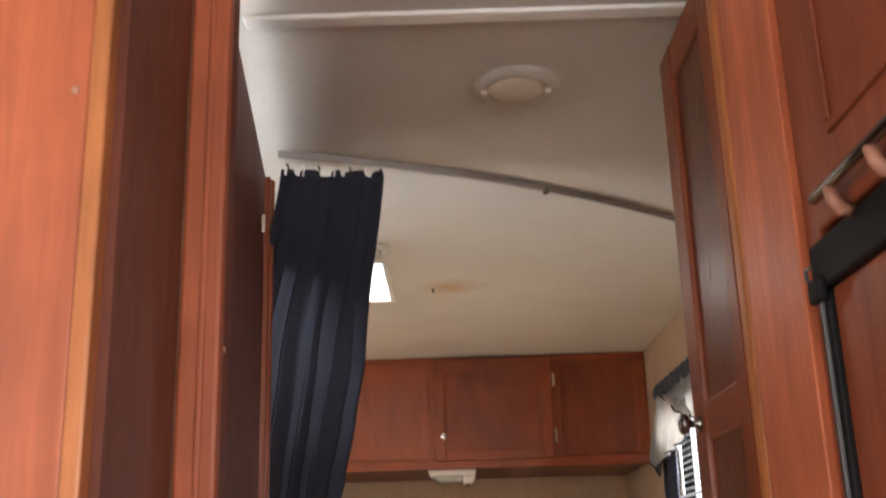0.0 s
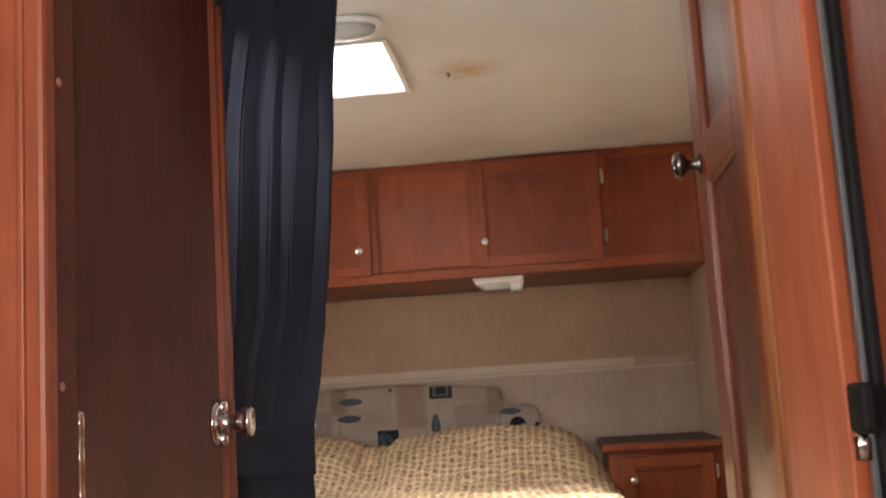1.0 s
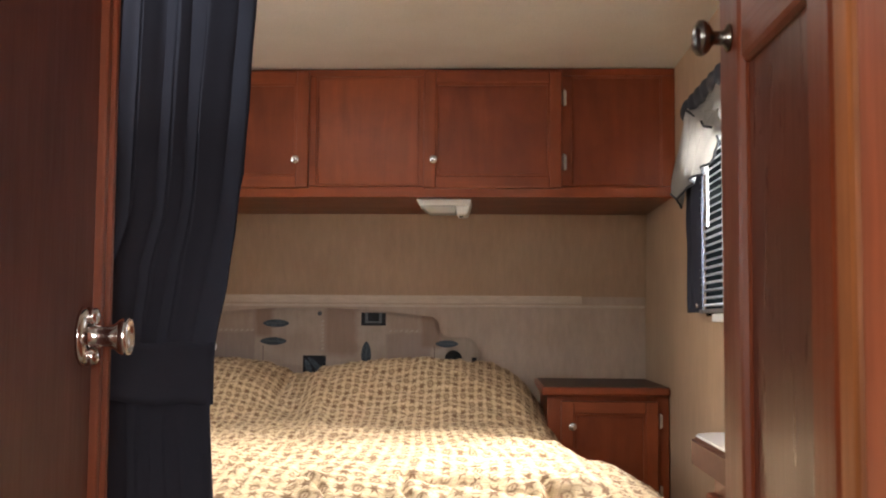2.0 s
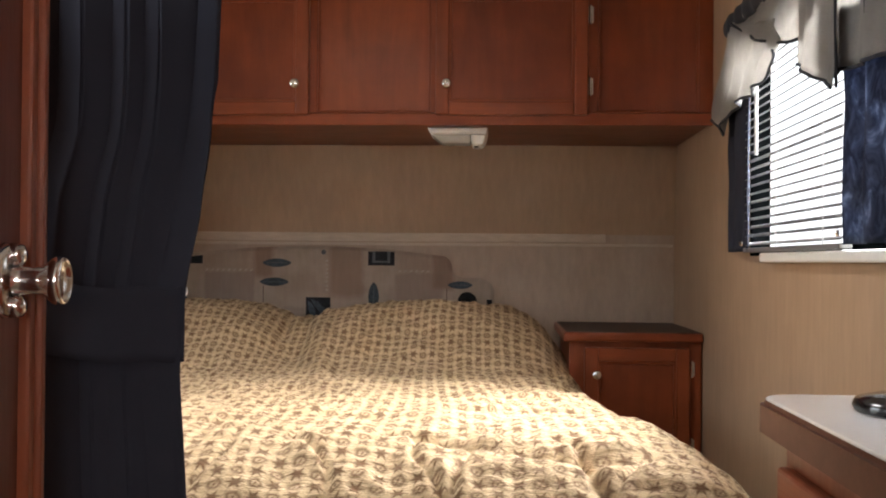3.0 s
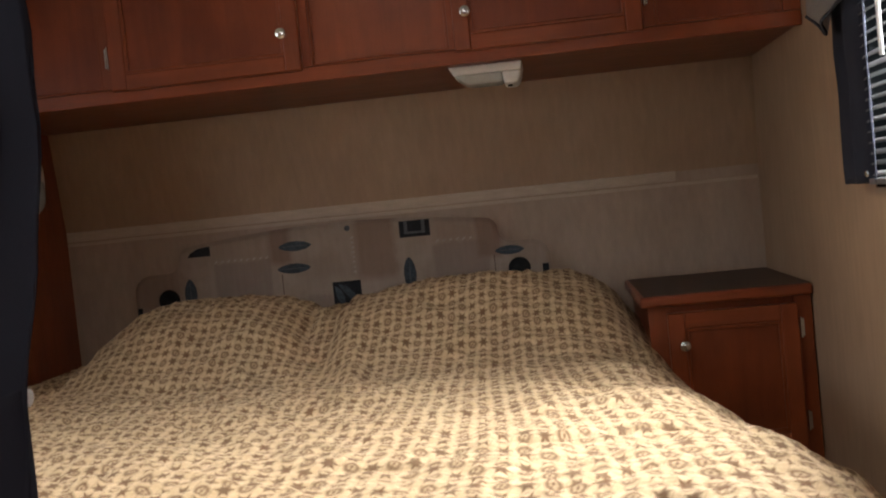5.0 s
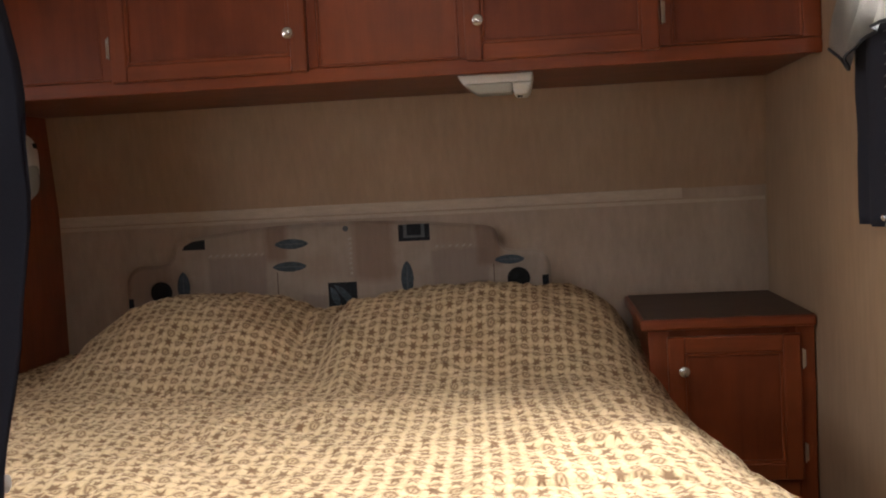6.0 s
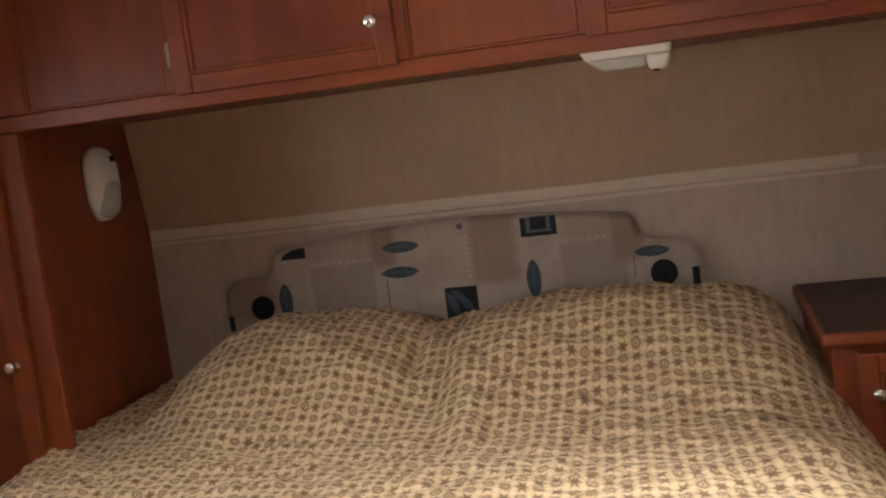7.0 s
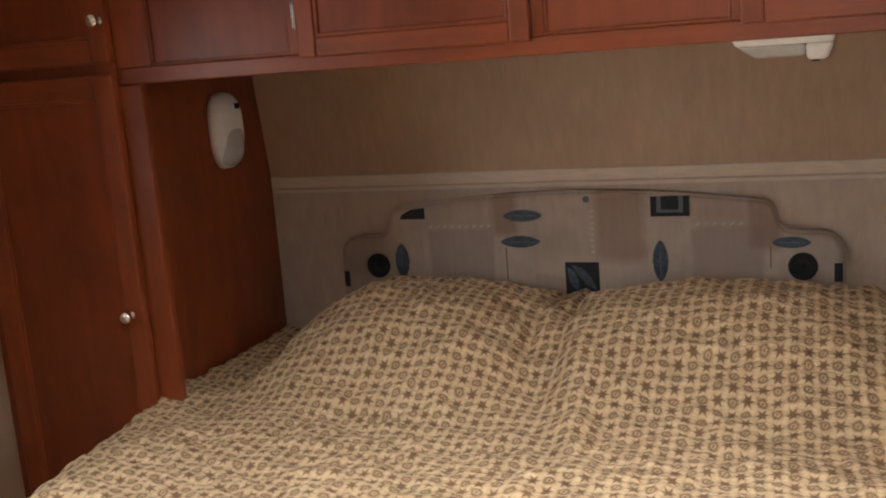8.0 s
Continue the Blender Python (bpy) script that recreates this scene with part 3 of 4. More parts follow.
# post between hall and wardrobe, and the built-in refrigerator beyond it
post = thing("partition_post", "cherry wood partition end with a light edge band", "partition")
part("panel", box(0.594, 0.612, -3.372, -3.2005, FLOOR, CEIL - 0.003, 0.002), post_wood_lit, post)
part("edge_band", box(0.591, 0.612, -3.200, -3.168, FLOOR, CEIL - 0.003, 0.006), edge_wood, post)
part("core", box(0.6125, XR, -3.36, -3.172, FLOOR, CEIL - 0.003), post_wood_lit, post)

over = thing("fridge_top_cupboard", "cherry wood cupboard over the refrigerator with a bar handle", "cupboard")
part("body", box(0.614, XR, -3.98, -3.374, 1.511, CEIL - 0.003, 0.002), fridge_wood_shaded, over)
part("stile", box(0.602, 0.614, -3.412, -3.374, 1.511, CEIL - 0.003, 0.002), fridge_wood_shaded, over)
cd = part("door", box(0.598, 0.613, -3.94, -3.415, 1.515, 1.93, 0.004), fridge_wood_shaded, over)
part("frame_edge", box(0.594, 0.599, -3.94, -3.475, 1.585, 1.595, 0.002), fridge_wood_shaded, cd)
part("frame_edge", box(0.594, 0.599, -3.484, -3.475, 1.5955, 1.90, 0.002), fridge_wood_shaded, cd)
hb = box(0.578, 0.587, -3.66, -3.455, 1.528, 1.537, 0.003)
part("handle", hb, dark_metal, cd, "dull metal bar handle", True)
for hy in (-3.496, -3.584):
    part("handle_post", tube([(0.600, hy, 1.508), (0.589, hy - 0.004, 1.509), (0.584, hy - 0.003, 1.517), (0.583, hy, 1.529)], 0.006, 10), post_plastic, cd, "pinkish plastic handle post", True)

fr = thing("refrigerator", "built-in refrigerator with black frame and cherry door panel", "refrigerator")
part("frame_top", box(0.598, XR, -3.98, -3.386, 1.466, 1.5095, 0.003), black_plastic, fr)
part("frame_side", box(0.600, 0.63, -3.412, -3.386, FLOOR + 0.05, 1.4655, 0.003), black_plastic, fr)
part("metal_strip", box(0.5965, 0.6005, -3.405, -3.400, FLOOR + 0.05, 1.458, 0.001), grey_strip, fr, "grey metal trim strip")
part("door_panel", box(0.606, XR, -3.98, -3.4125, FLOOR + 0.05, 1.4655, 0.002), fridge_wood_shaded, fr, "reddish cherry door panel")
part("side_stile", box(0.602, 0.613, -3.3855, -3.374, FLOOR, 1.5095, 0.002), fridge_wood_shaded, fr)
part("hinge_block", box(0.590, 0.5995, -3.420, -3.392, 1.152, 1.180, 0.003), black_plastic, fr, "black plastic hinge block")
part("hinge_pin", lathe([(0.005, 0), (0.005, 0.012), (0.003, 0.015)], Matrix.Translation((0.594, -3.402, 1.137)), 12), chrome, fr, "chrome hinge pin", True)
part("hinge_cap", box(0.591, 0.5995, -3.418, -3.390, 1.454, 1.476, 0.003), black_plastic, fr, "black plastic corner cap")
part("latch_hook", tube([(0.597, -3.393, 1.473), (0.592, -3.391, 1.478), (0.590, -3.395, 1.486), (0.594, -3.400, 1.488)], 0.0022, 6), grey_strip, fr, "small grey latch hook", True)

# wardrobe with a tall two-panel door facing the hall
wr = thing("tall_wardrobe", "tall cherry wardrobe with a two-panel door", "wardrobe")
WX = 0.606
part("body", box(WX + 0.012, XR, -3.1715, -2.880, FLOOR, CEIL - 0.003, 0.002), wood_z, wr)
wd = part("door", box(WX - 0.002, WX + 0.011, -3.115, -2.935, 0.24, 1.91), panel_gloss, wr)
part("stile", box(WX - 0.010, WX + 0.011, -2.943, -2.876, 0.20, 1.955, 0.005), wood_z, wd)
part("stile", box(WX - 0.010, WX + 0.011, -3.155, -3.107, 0.20, 1.955, 0.005), wood_z, wd)
for z0, z1 in ((0.20, 0.26), (1.384, 1.438), (1.900, 1.955)):
    part("rail", box(WX - 0.009, WX + 0.011, -3.1075, -2.9425, z0, z1, 0.005), wood_y, wd)
part("jamb_strip", box(WX - 0.008, WX + 0.011, -3.1675, -3.157, FLOOR, CEIL - 0.003, 0.003), wood_z, wr)
knob(wd, WX - 0.010, -2.915, 1.411, TO_LEFT, 0.0145, dark_metal)

# ---- bedroom furniture ----
YF = -0.575


def overhead_cabinet():
    c = thing("overhead_cabinet", "long cherry overhead cabinet across the head of the bed", "cabinet")
    part("shelf", box(-1.061, XR - 0.001, YF + 0.0005, 0.007, 1.574, 1.59, 0.0), shelf_dark, c, "dark underside board")
    part("back_fill", box(-1.061, XR - 0.001, -0.02, -0.002, 1.59, CEIL - 0.002), shelf_dark, c)
    part("rail", box(-1.03, XR - 0.001, YF, YF + 0.02, 1.566, 1.600, 0.003), wood_x, c)
    part("rail", box(-1.03, XR - 0.001, YF, YF + 0.02, 1.940, CEIL - 0.002, 0.003), wood_x, c)
    for x0, x1 in ((-1.03, -0.945), (-0.627, -0.585), (-0.155, -0.125), (0.192, 0.222), (0.618, 0.655), (0.930, XR - 0.001)):
        part("stile", box(x0, x1, YF, YF + 0.02, 1.6005, 1.9395, 0.002), wood_z, c)
    for x0, x1 in ((-0.945, -0.627), (-0.125, 0.192), (0.655, 0.930)):
        p = part("fixed_panel", box(x0 - 0.003, x1 + 0.003, YF + 0.007, YF + 0.017, 1.598, 1.942), fixed_wood if x0 < 0 < x1 else wood_panel, c)
        b = bmesh.new()
        for q in ((x0, x0 + 0.006, 1.601, 1.939), (x1 - 0.006, x1, 1.601, 1.939), (x0, x1, 1.601, 1.607), (x0, x1, 1.933, 1.939)):
            box(q[0], q[1], YF + 0.002, YF + 0.008, q[2], q[3], 0.002, b)
        part("bead", b, wood_z, p)
    left = framed_door(c, "door", -0.600, -0.146, 1.592, 1.952, YF - 0.02)
    knob(left, -0.182, YF - 0.02, 1.676)
    for hz in (1.672, 1.87):
        hinge(left, -0.606, YF - 0.004, hz)
    right = framed_door(c, "door", 0.207, 0.627, 1.592, 1.952, YF - 0.02)
    knob(right, 0.238, YF - 0.02, 1.676)
    for hz in (1.672, 1.87):
        hinge(right, 0.633, YF - 0.004, hz)
    return c


overhead_cabinet()


def corner_wardrobe():
    c = thing("corner_wardrobe", "cherry corner wardrobe beside the bed with two stacked doors", "wardrobe")
    part("side_panel", box(-1.080, -1.062, YF + 0.0205, 0.053, FLOOR, 1.5735), wood_z, c)
    part("stile", box(-1.080, -0.976, YF, YF + 0.02, FLOOR, 1.5655, 0.003), wood_z, c)
    part("body", box(XL + 0.003, -1.081, YF + 0.003, 0.05, FLOOR, CEIL - 0.003), wood_panel, c)
    part("stile", box(-1.43, -1.39, YF - 0.001, YF + 0.002, FLOOR, CEIL - 0.003), wood_z, c)
    part("filler", box(-1.0805, -1.0615, YF + 0.001, 0.04, 1.5745, CEIL - 0.003), wood_z, c)
    part("stile", box(-1.0805, -1.0305, YF - 0.001, YF + 0.0005, 1.5665, CEIL - 0.003), wood_z, c)
    lo = framed_door(c, "door", -1.418, -1.030, 0.35, 1.590, YF - 0.021, stile=0.048)
    knob(lo, -1.061, YF - 0.021, 1.081)
    hi = framed_door(c, "door", -1.418, -1.030, 1.612, 1.952, YF - 0.021, stile=0.048)
    knob(hi, -1.043, YF - 0.021, 1.698)
    return c


corner_wardrobe()


def nightstand():
    n = thing("nightstand", "cherry nightstand with dark laminate top beside the bed", "nightstand")
    part("top", box(0.572, XR - 0.002, -0.468, 0.05, 0.962, 0.988, 0.006), wood_x, n, "cherry edge round a dark laminate top")
    part("laminate", box(0.582, XR - 0.006, -0.460, 0.046, 0.9875, 0.9895, 0.0), top_dark, n, "dark brown laminate")
    part("body", box(0.592, XR - 0.004, -0.440, 0.05, FLOOR, 0.9615), wood_z, n)
    part("stile", box(0.590, 0.640, -0.446, -0.4405, FLOOR, 0.961, 0.002), wood_z, n)
    part("stile", box(0.925, XR - 0.003, -0.446, -0.4405, FLOOR, 0.961, 0.002), wood_z, n)
    part("kick", box(0.64, 0.925, -0.446, -0.4405, FLOOR, 0.60, 0.002), wood_x, n)
    d = framed_door(n, "door", 0.632, 0.932, 0.605, 0.945, -0.464, 0.018, 0.040)
    knob(d, 0.666, -0.464, 0.869)
    for hz in (0.665, 0.885):
        hinge(d, 0.938, -0.447, hz, 0.04)
    return n


nightstand()


def dresser():
    n = thing("dresser", "low cherry dresser with a rounded laminate top", "dresser")
    x0, y1 = 0.708, -2.112
    out = []
    r = 0.045
    for k in range(9):
        a = radians(90 + 90 * k / 8)
        out.append((x0 + r + r * math.cos(a), y1 - r + r * math.sin(a)))
    out += [(x0, -2.848), (XR - 0.001, -2.848), (XR - 0.001, y1)]

    def plate(pts, z0, z1, bev):
        b = bmesh.new()
        f = b.faces.new([b.verts.new((x, y, z1)) for x, y in pts])
        e = bmesh.ops.extrude_face_region(b, geom=[f])
        for v in e["geom"]:
            if isinstance(v, bmesh.types.BMVert):
                v.co.z = z0
        bmesh.ops.recalc_face_normals(b, faces=b.faces[:])
        if bev:
            bmesh.ops.bevel(b, geom=[e for e in b.edges if all(abs(v.co.z - z1) < 1e-5 for v in e.verts)], offset=bev, segments=2, affect="EDGES")
        return b
    part("top", plate(out, 0.980, 1.020, 0.006), edge_dark, n, "wood-edged top with rounded corner")
    part("laminate", plate([(x + (0.006 if x < 0.8 else -0.002), y - (0.006 if y > -2.3 else -0.002)) for x, y in out], 1.0195, 1.0225, 0.001), pale_top, n, "glossy pale laminate")
    part("body", box(x0 + 0.036, XR - 0.002, -2.846, y1 - 0.03, FLOOR, 0.9795), wood_z, n)
    for z0, z1 in ((0.745, 0.94), (0.52, 0.74), (0.28, 0.50)):
        dr = part("drawer", box(x0 + 0.018, x0 + 0.0355, -2.82, y1 - 0.05, z0, z1, 0.005), wood_y, n)
        part("drawer_panel", box(x0 + 0.016, x0 + 0.0185, -2.76, y1 - 0.10, z0 + 0.05, z1 - 0.05, 0.001), wood_panel, dr)
    return n


dresser()
tv = thing("round_stand", "glossy black round stand on the dresser", "stand")
part("foot", lathe([(0.075, 0), (0.078, 0.006), (0.074, 0.014), (0.05, 0.02), (0.02, 0.026)], Matrix.Translation((0.862, -2.27, 1.0228)), 32), black_gloss, tv, "", True)


def headboard():
    h = thing("headboard", "curved padded headboard in beige printed fabric", "headboard")
    h.location.x = -0.005
    cx = -0.234
    half = [(0.608, 0.70), (0.608, 1.06)]
    half += [(0.560 + 0.048 * math.cos(a), 1.082 + 0.048 * math.sin(a)) for a in [radians(d) for d in (10, 35, 60, 85)]]
    half += [(0.505 - 0.040 * math.sin(a), 1.17 - 0.040 * math.cos(a)) for a in [radians(d) for d in (0, 30, 60, 88)]]
    half += [(0.435 + 0.030 * math.cos(a), 1.172 + 0.030 * math.sin(a)) for a in [radians(d) for d in (10, 40, 65, 85)]]
    half += [(x, 1.202 + 0.030 * (1 - (x / 0.43) ** 2)) for x in (0.36, 0.27, 0.18, 0.09)]
    outline = [(cx + x, z) for x, z in half] + [(cx, 1.2325)] + [(cx - x, z) for x, z in half[::-1]]
    part("pad", slab(outline, 0.0, YB - 0.001, 0.012), head_mat, h, "beige and taupe block print")
    part("piping", tube([(x, 0.012, z) for x, z in outline], 0.004, 6), head_mat, h, "", True)

    def lens(x0, x1, z0, z1, upright=False, n=14):
        mx, mz, rx, rz = (x0 + x1) / 2, (z0 + z1) / 2, (x1 - x0) / 2, (z1 - z0) / 2
        pts = []
        for k in range(n):
            a = 2 * math.pi * k / n
            c, s = math.cos(a), math.sin(a)
            if upright:
                pts.append((mx + rx * c * abs(c) ** 0.35, mz + rz * s))
            else:
                pts.append((mx + rx * c, mz + rz * s * abs(s) ** 0.35))
        return slab(pts, -0.0022, 0.004)

    def rect(x0, x1, z0, z1, front=-0.0022):
        return slab([(x0, z0), (x1, z0), (x1, z1), (x0, z1)], front, 0.004)
    for q in ((-0.400, -0.303, 1.164, 1.193, False), (-0.409, -0.311, 1.100, 1.129, False), (-0.043, -0.007, 1.018, 1.116, True), (-0.692, -0.655, 1.022, 1.112, True), (0.222, 0.305, 1.096, 1.122, False)):
        p = part("leaf_print", lens(*q), leaf_blue, h, "faded blue leaf")
        mx, mz = (q[0] + q[1]) / 2, (q[2] + q[3]) / 2
        part("vein", rect(q[0] + 0.012, q[1] - 0.012, mz - 0.0012, mz + 0.0012, -0.003) if not q[4] else rect(mx - 0.0012, mx + 0.0012, q[2] + 0.008, q[3] - 0.012, -0.003), pale_print, p)
    s = part("square_print", rect(-0.044, 0.044, 1.172, 1.2185), ink, h, "black square print")
    part("square_line", rect(-0.030, 0.030, 1.181, 1.2187, -0.003), pale_print, s)
    part("square_core", rect(-0.020, 0.020, 1.188, 1.2189, -0.0038), ink, s)
    s = part("square_print", rect(-0.252, -0.170, 0.975, 1.064), ink, h, "black square print with a leaf")
    part("leaf_line", slab([(-0.246, 1.052), (-0.232, 1.045), (-0.220, 1.022), (-0.219, 0.99), (-0.236, 1.005), (-0.245, 1.028)], -0.003, 0.004), leaf_blue, s)
    part("leaf_line", slab([(-0.236, 1.058), (-0.212, 1.050), (-0.190, 1.028), (-0.176, 0.995), (-0.200, 1.008), (-0.222, 1.034)], -0.003, 0.004), leaf_blue, s)
    part("square_print", slab([(-0.672, 1.174), (-0.604, 1.174), (-0.604, 1.202), (-0.640, 1.198), (-0.664, 1.186)], -0.0022, 0.004), ink, h, "black corner print")
    part("square_print", rect(0.352, 0.3695, 1.02, 1.062), ink, h, "small dark block print")
    part("square_print", rect(-0.839, -0.825, 1.00, 1.04), ink, h, "small dark block print")
    for x0, n in ((-0.595, 9), (0.056, 6)):
        for k in range(n):
            part("stitch_print", slab([(x0 + 0.019 * k, 1.149), (x0 + 0.019 * k + 0.008, 1.152), (x0 + 0.019 * k + 0.011, 1.158), (x0 + 0.019 * k + 0.004, 1.156)], -0.0016, 0.004), stitch_print, h, "pale stitch mark")
    for k in range(8):
        z = 1.085 + 0.014 * k
        part("stitch_print", slab([(-0.186 - 0.002 * (k % 3), z), (-0.178, z + 0.001), (-0.180, z + 0.008), (-0.187, z + 0.006)], -0.0016, 0.004), stitch_print, h, "pale stitch mark")
    for x, z0, z1 in ((-0.398, 1.02, 1.10), (0.218, 1.05, 1.10)):
        part("seam_line", rect(x, x + 0.0022, z0, z1, -0.0016), seam_print, h, "thin dark printed line")
    for x in (-0.740, 0.287):
        b = lathe([(0.0315, 0.0), (0.0315, 0.0045), (0.028, 0.006), (0.025, 0.0035), (0.008, 0.003), (0.006, 0.006)], Matrix.Translation((x, 0.001, 1.055)) @ TO_FRONT, 28)
        part("speaker_disc", b, black_plastic, h, "round black speaker grille", True)
    part("button", lathe([(0.008, 0), (0.008, 0.002), (0.004, 0.004)], Matrix.Translation((-0.194, 0.0, 1.215)) @ TO_FRONT, 14), pale_print, h)
    return h


headboard()

# ---- bed ----
bed = thing("bed", "wide bed on a boxed platform at the headboard", "bed")
part("platform", box(-0.98, 0.60, -1.90, -0.01, FLOOR, 0.52, 0.005), wood_x, bed)
part("mattress", box(-0.96, 0.575, -1.88, -0.012, 0.522, 0.80, 0.05, None, 4), rug_white, bed)

BCX = -0.19


def smooth_step(a, b, x):
    t = max(0.0, min(1.0, (x - a) / (b - a)))
    return t * t * (3 - 2 * t)


def roll(s, flat, rx, rz):
    """Along a cloth that lies flat, rolls over an edge and hangs: its reach and its drop."""
    if s <= flat:
        return s, 0.0
    quarter = (rx + rz) / 2 * math.pi / 2
    t = (s - flat) / quarter
    if t < 1:
        return flat + rx * math.sin(t * math.pi / 2), rz * (1 - math.cos(t * math.pi / 2))
    return flat + rx, rz + (s - flat - quarter)


def spread_point(u, v):
    s = (u - 0.5) * 2 * 1.22
    r = v * 2.42
    ry, dy = roll(r, 1.75, 0.19, 0.15)
    y = 0.0 - ry
    free = smooth_step(0.60, 1.05, ry)      # clear of the wardrobe, which holds the cloth in at the head
    sx, dx = roll(abs(s), 0.60 if s > 0 else 0.845 - 0.130 * free, 0.26 if s > 0 else 0.012 + 0.143 * free, 0.17 if s > 0 else 0.08 + 0.09 * free)
    flare = 1.0 + (0.17 * smooth_step(0.45, 1.75, ry) if s > 0 else 0.06 * smooth_step(0.6, 1.5, ry))
    x = BCX + math.copysign(sx, s) * flare
    drop = max(dx, dy) + 0.15 * min(dx, dy)
    z = 0.908 - 0.022 * smooth_step(-1.75, -0.9, y)
    # two pillows under the cloth
    for px, pw in ((BCX - 0.345, 0.345), (BCX + 0.38, 0.445)):
        q = abs((x - px) / pw)
        side = max(0.0, 1 - q ** 3.2)
        long = smooth_step(-0.64, -0.27, y) * (1 - 0.28 * smooth_step(-0.16, 0.0, y))
        z += 0.176 * side * long
    gap = math.exp(-((x - BCX) / 0.10) ** 2) * smooth_step(-0.75, -0.35, y)
    z += 0.05 * gap * smooth_step(-0.5, -0.1, y)
    ridge = math.exp(-((x - BCX - 0.03 - 0.22 * (-0.35 - y)) / 0.035) ** 2) * smooth_step(-0.95, -0.55, y) * (1 - smooth_step(-0.35, -0.2, y))
    z += 0.016 * ridge - 0.010 * math.exp(-((x - BCX + 0.06 - 0.30 * (-0.35 - y)) / 0.03) ** 2) * smooth_step(-0.9, -0.5, y) * (1 - smooth_step(-0.35, -0.2, y))
    # creases and crinkles
    p = Vector((x, y, 0))
    z += 0.014 * noise.noise(p * 5.0) + 0.010 * noise.noise(p * 13.0 + Vector((3, 1, 0))) + 0.006 * noise.noise(p * 27.0) + 0.004 * noise.noise(p * 55.0) + 0.004 * noise.noise(Vector((x * 22, y * 60, 7.0)))
    z += 0.006 * noise.noise(Vector((x * 7, y * 26, 2.0))) + 0.003 * noise.noise(Vector((x * 16, y * 50, 9.0)))
    fold = math.exp(-((y + 1.80 - 0.05 * math.sin(x * 9)) / 0.020) ** 2) * smooth_step(0.10, 0.3, x) * (1 - smooth_step(0.55, 0.72, x))
    z -= 0.022 * fold
    for fx, fs, fw, fd in ((0.34, 0.6, 0.009, 0.020), (0.27, -0.3, 0.007, 0.016), (0.10, -0.5, 0.008, 0.015), (-0.06, 0.3, 0.007, 0.012), (-0.30, 0.5, 0.009, 0.018), (0.52, -0.6, 0.010, 0.022), (0.60, 0.5, 0.008, 0.018), (-0.52, -0.3, 0.008, 0.014)):
        off = x - fx - fs * (y + 1.85) - 0.012 * math.sin(40 * y + 9 * fx)
        z -= 0.85 * fd * math.exp(-(off / fw) ** 2) * smooth_step(-1.66, -1.80, y + 0.1 * fx)
        z += 0.12 * fd * math.exp(-((off - 2.2 * fw) / (1.6 * fw)) ** 2) * smooth_step(-1.66, -1.80, y + 0.1 * fx)
    for fy, fx0, fx1, fd in ((-1.46, 0.28, 0.62, 0.010), (-1.58, -0.02, 0.20, 0.006), (-1.36, -0.75, -0.50, 0.007), (-1.05, 0.40, 0.70, 0.008), (-0.92, 0.30, 0.55, 0.006), (-1.22, 0.42, 0.72, 0.008), (-1.70, 0.36, 0.66, 0.010), (-0.70, 0.05, 0.22, 0.006), (-0.62, -0.60, -0.42, 0.005)):
        off = y - fy - 0.25 * (x - fx0) - 0.01 * math.sin(30 * x)
        z -= 1.5 * fd * math.exp(-(off / 0.008) ** 2) * smooth_step(fx0 - 0.05, fx0 + 0.05, x) * (1 - smooth_step(fx1 - 0.05, fx1 + 0.05, x))
    puff = 0.02 * noise.noise(Vector((x * 6, y * 6, z * 6 + 4))) * smooth_step(0.02, 0.12, drop)
    return Vector((x + math.copysign(puff, s) * (1 if dx > 0.02 else 0), y - (puff if dy > 0.02 else 0), z - min(drop, 0.62)))


def bedspread():
    nu, nv = 420, 420
    b = bmesh.new()
    uvl = b.loops.layers.uv.new("UVMap")
    grid = [[b.verts.new(spread_point(i / nu, j / nv)) for j in range(nv + 1)] for i in range(nu + 1)]
    for i in range(nu):
        for j in range(nv):
            f = b.faces.new((grid[i][j], grid[i][j + 1], grid[i + 1][j + 1], grid[i + 1][j]))
            for loop, (a, c) in zip(f.loops, ((i, j), (i, j + 1), (i + 1, j + 1), (i + 1, j))):
                loop[uvl].uv = (a / nu * 2.44 + 5, c / nv * 2.42 + 5)
    ob = mesh_object("bedspread", b, spread_mat, None, "", True)
    md = ob.modifiers.new("thickness", "SOLIDIFY")
    md.thickness, md.offset = 0.012, -1
    return tagged(ob, "tan bedspread with brown leaf and ring print, drawn over two pillows", "bedspread")


bedspread()

# ---- lights of the bedroom ----
def tapered(x0, x1, y0, y1, z0, z1, in_left, in_right, in_y, bevel):
    """A block whose lower face is drawn in at its sides, with rounded edges."""
    b = box(x0, x1, y0, y1, z0, z1)
    for v in b.verts:
        if v.co.z < (z0 + z1) / 2:
            v.co.x += in_left if v.co.x < (x0 + x1) / 2 else -in_right
            v.co.y += in_y if v.co.y < (y0 + y1) / 2 else -in_y
    bmesh.ops.bevel(b, geom=b.edges[:], offset=bevel, segments=3, affect="EDGES", profile=0.5)
    return b


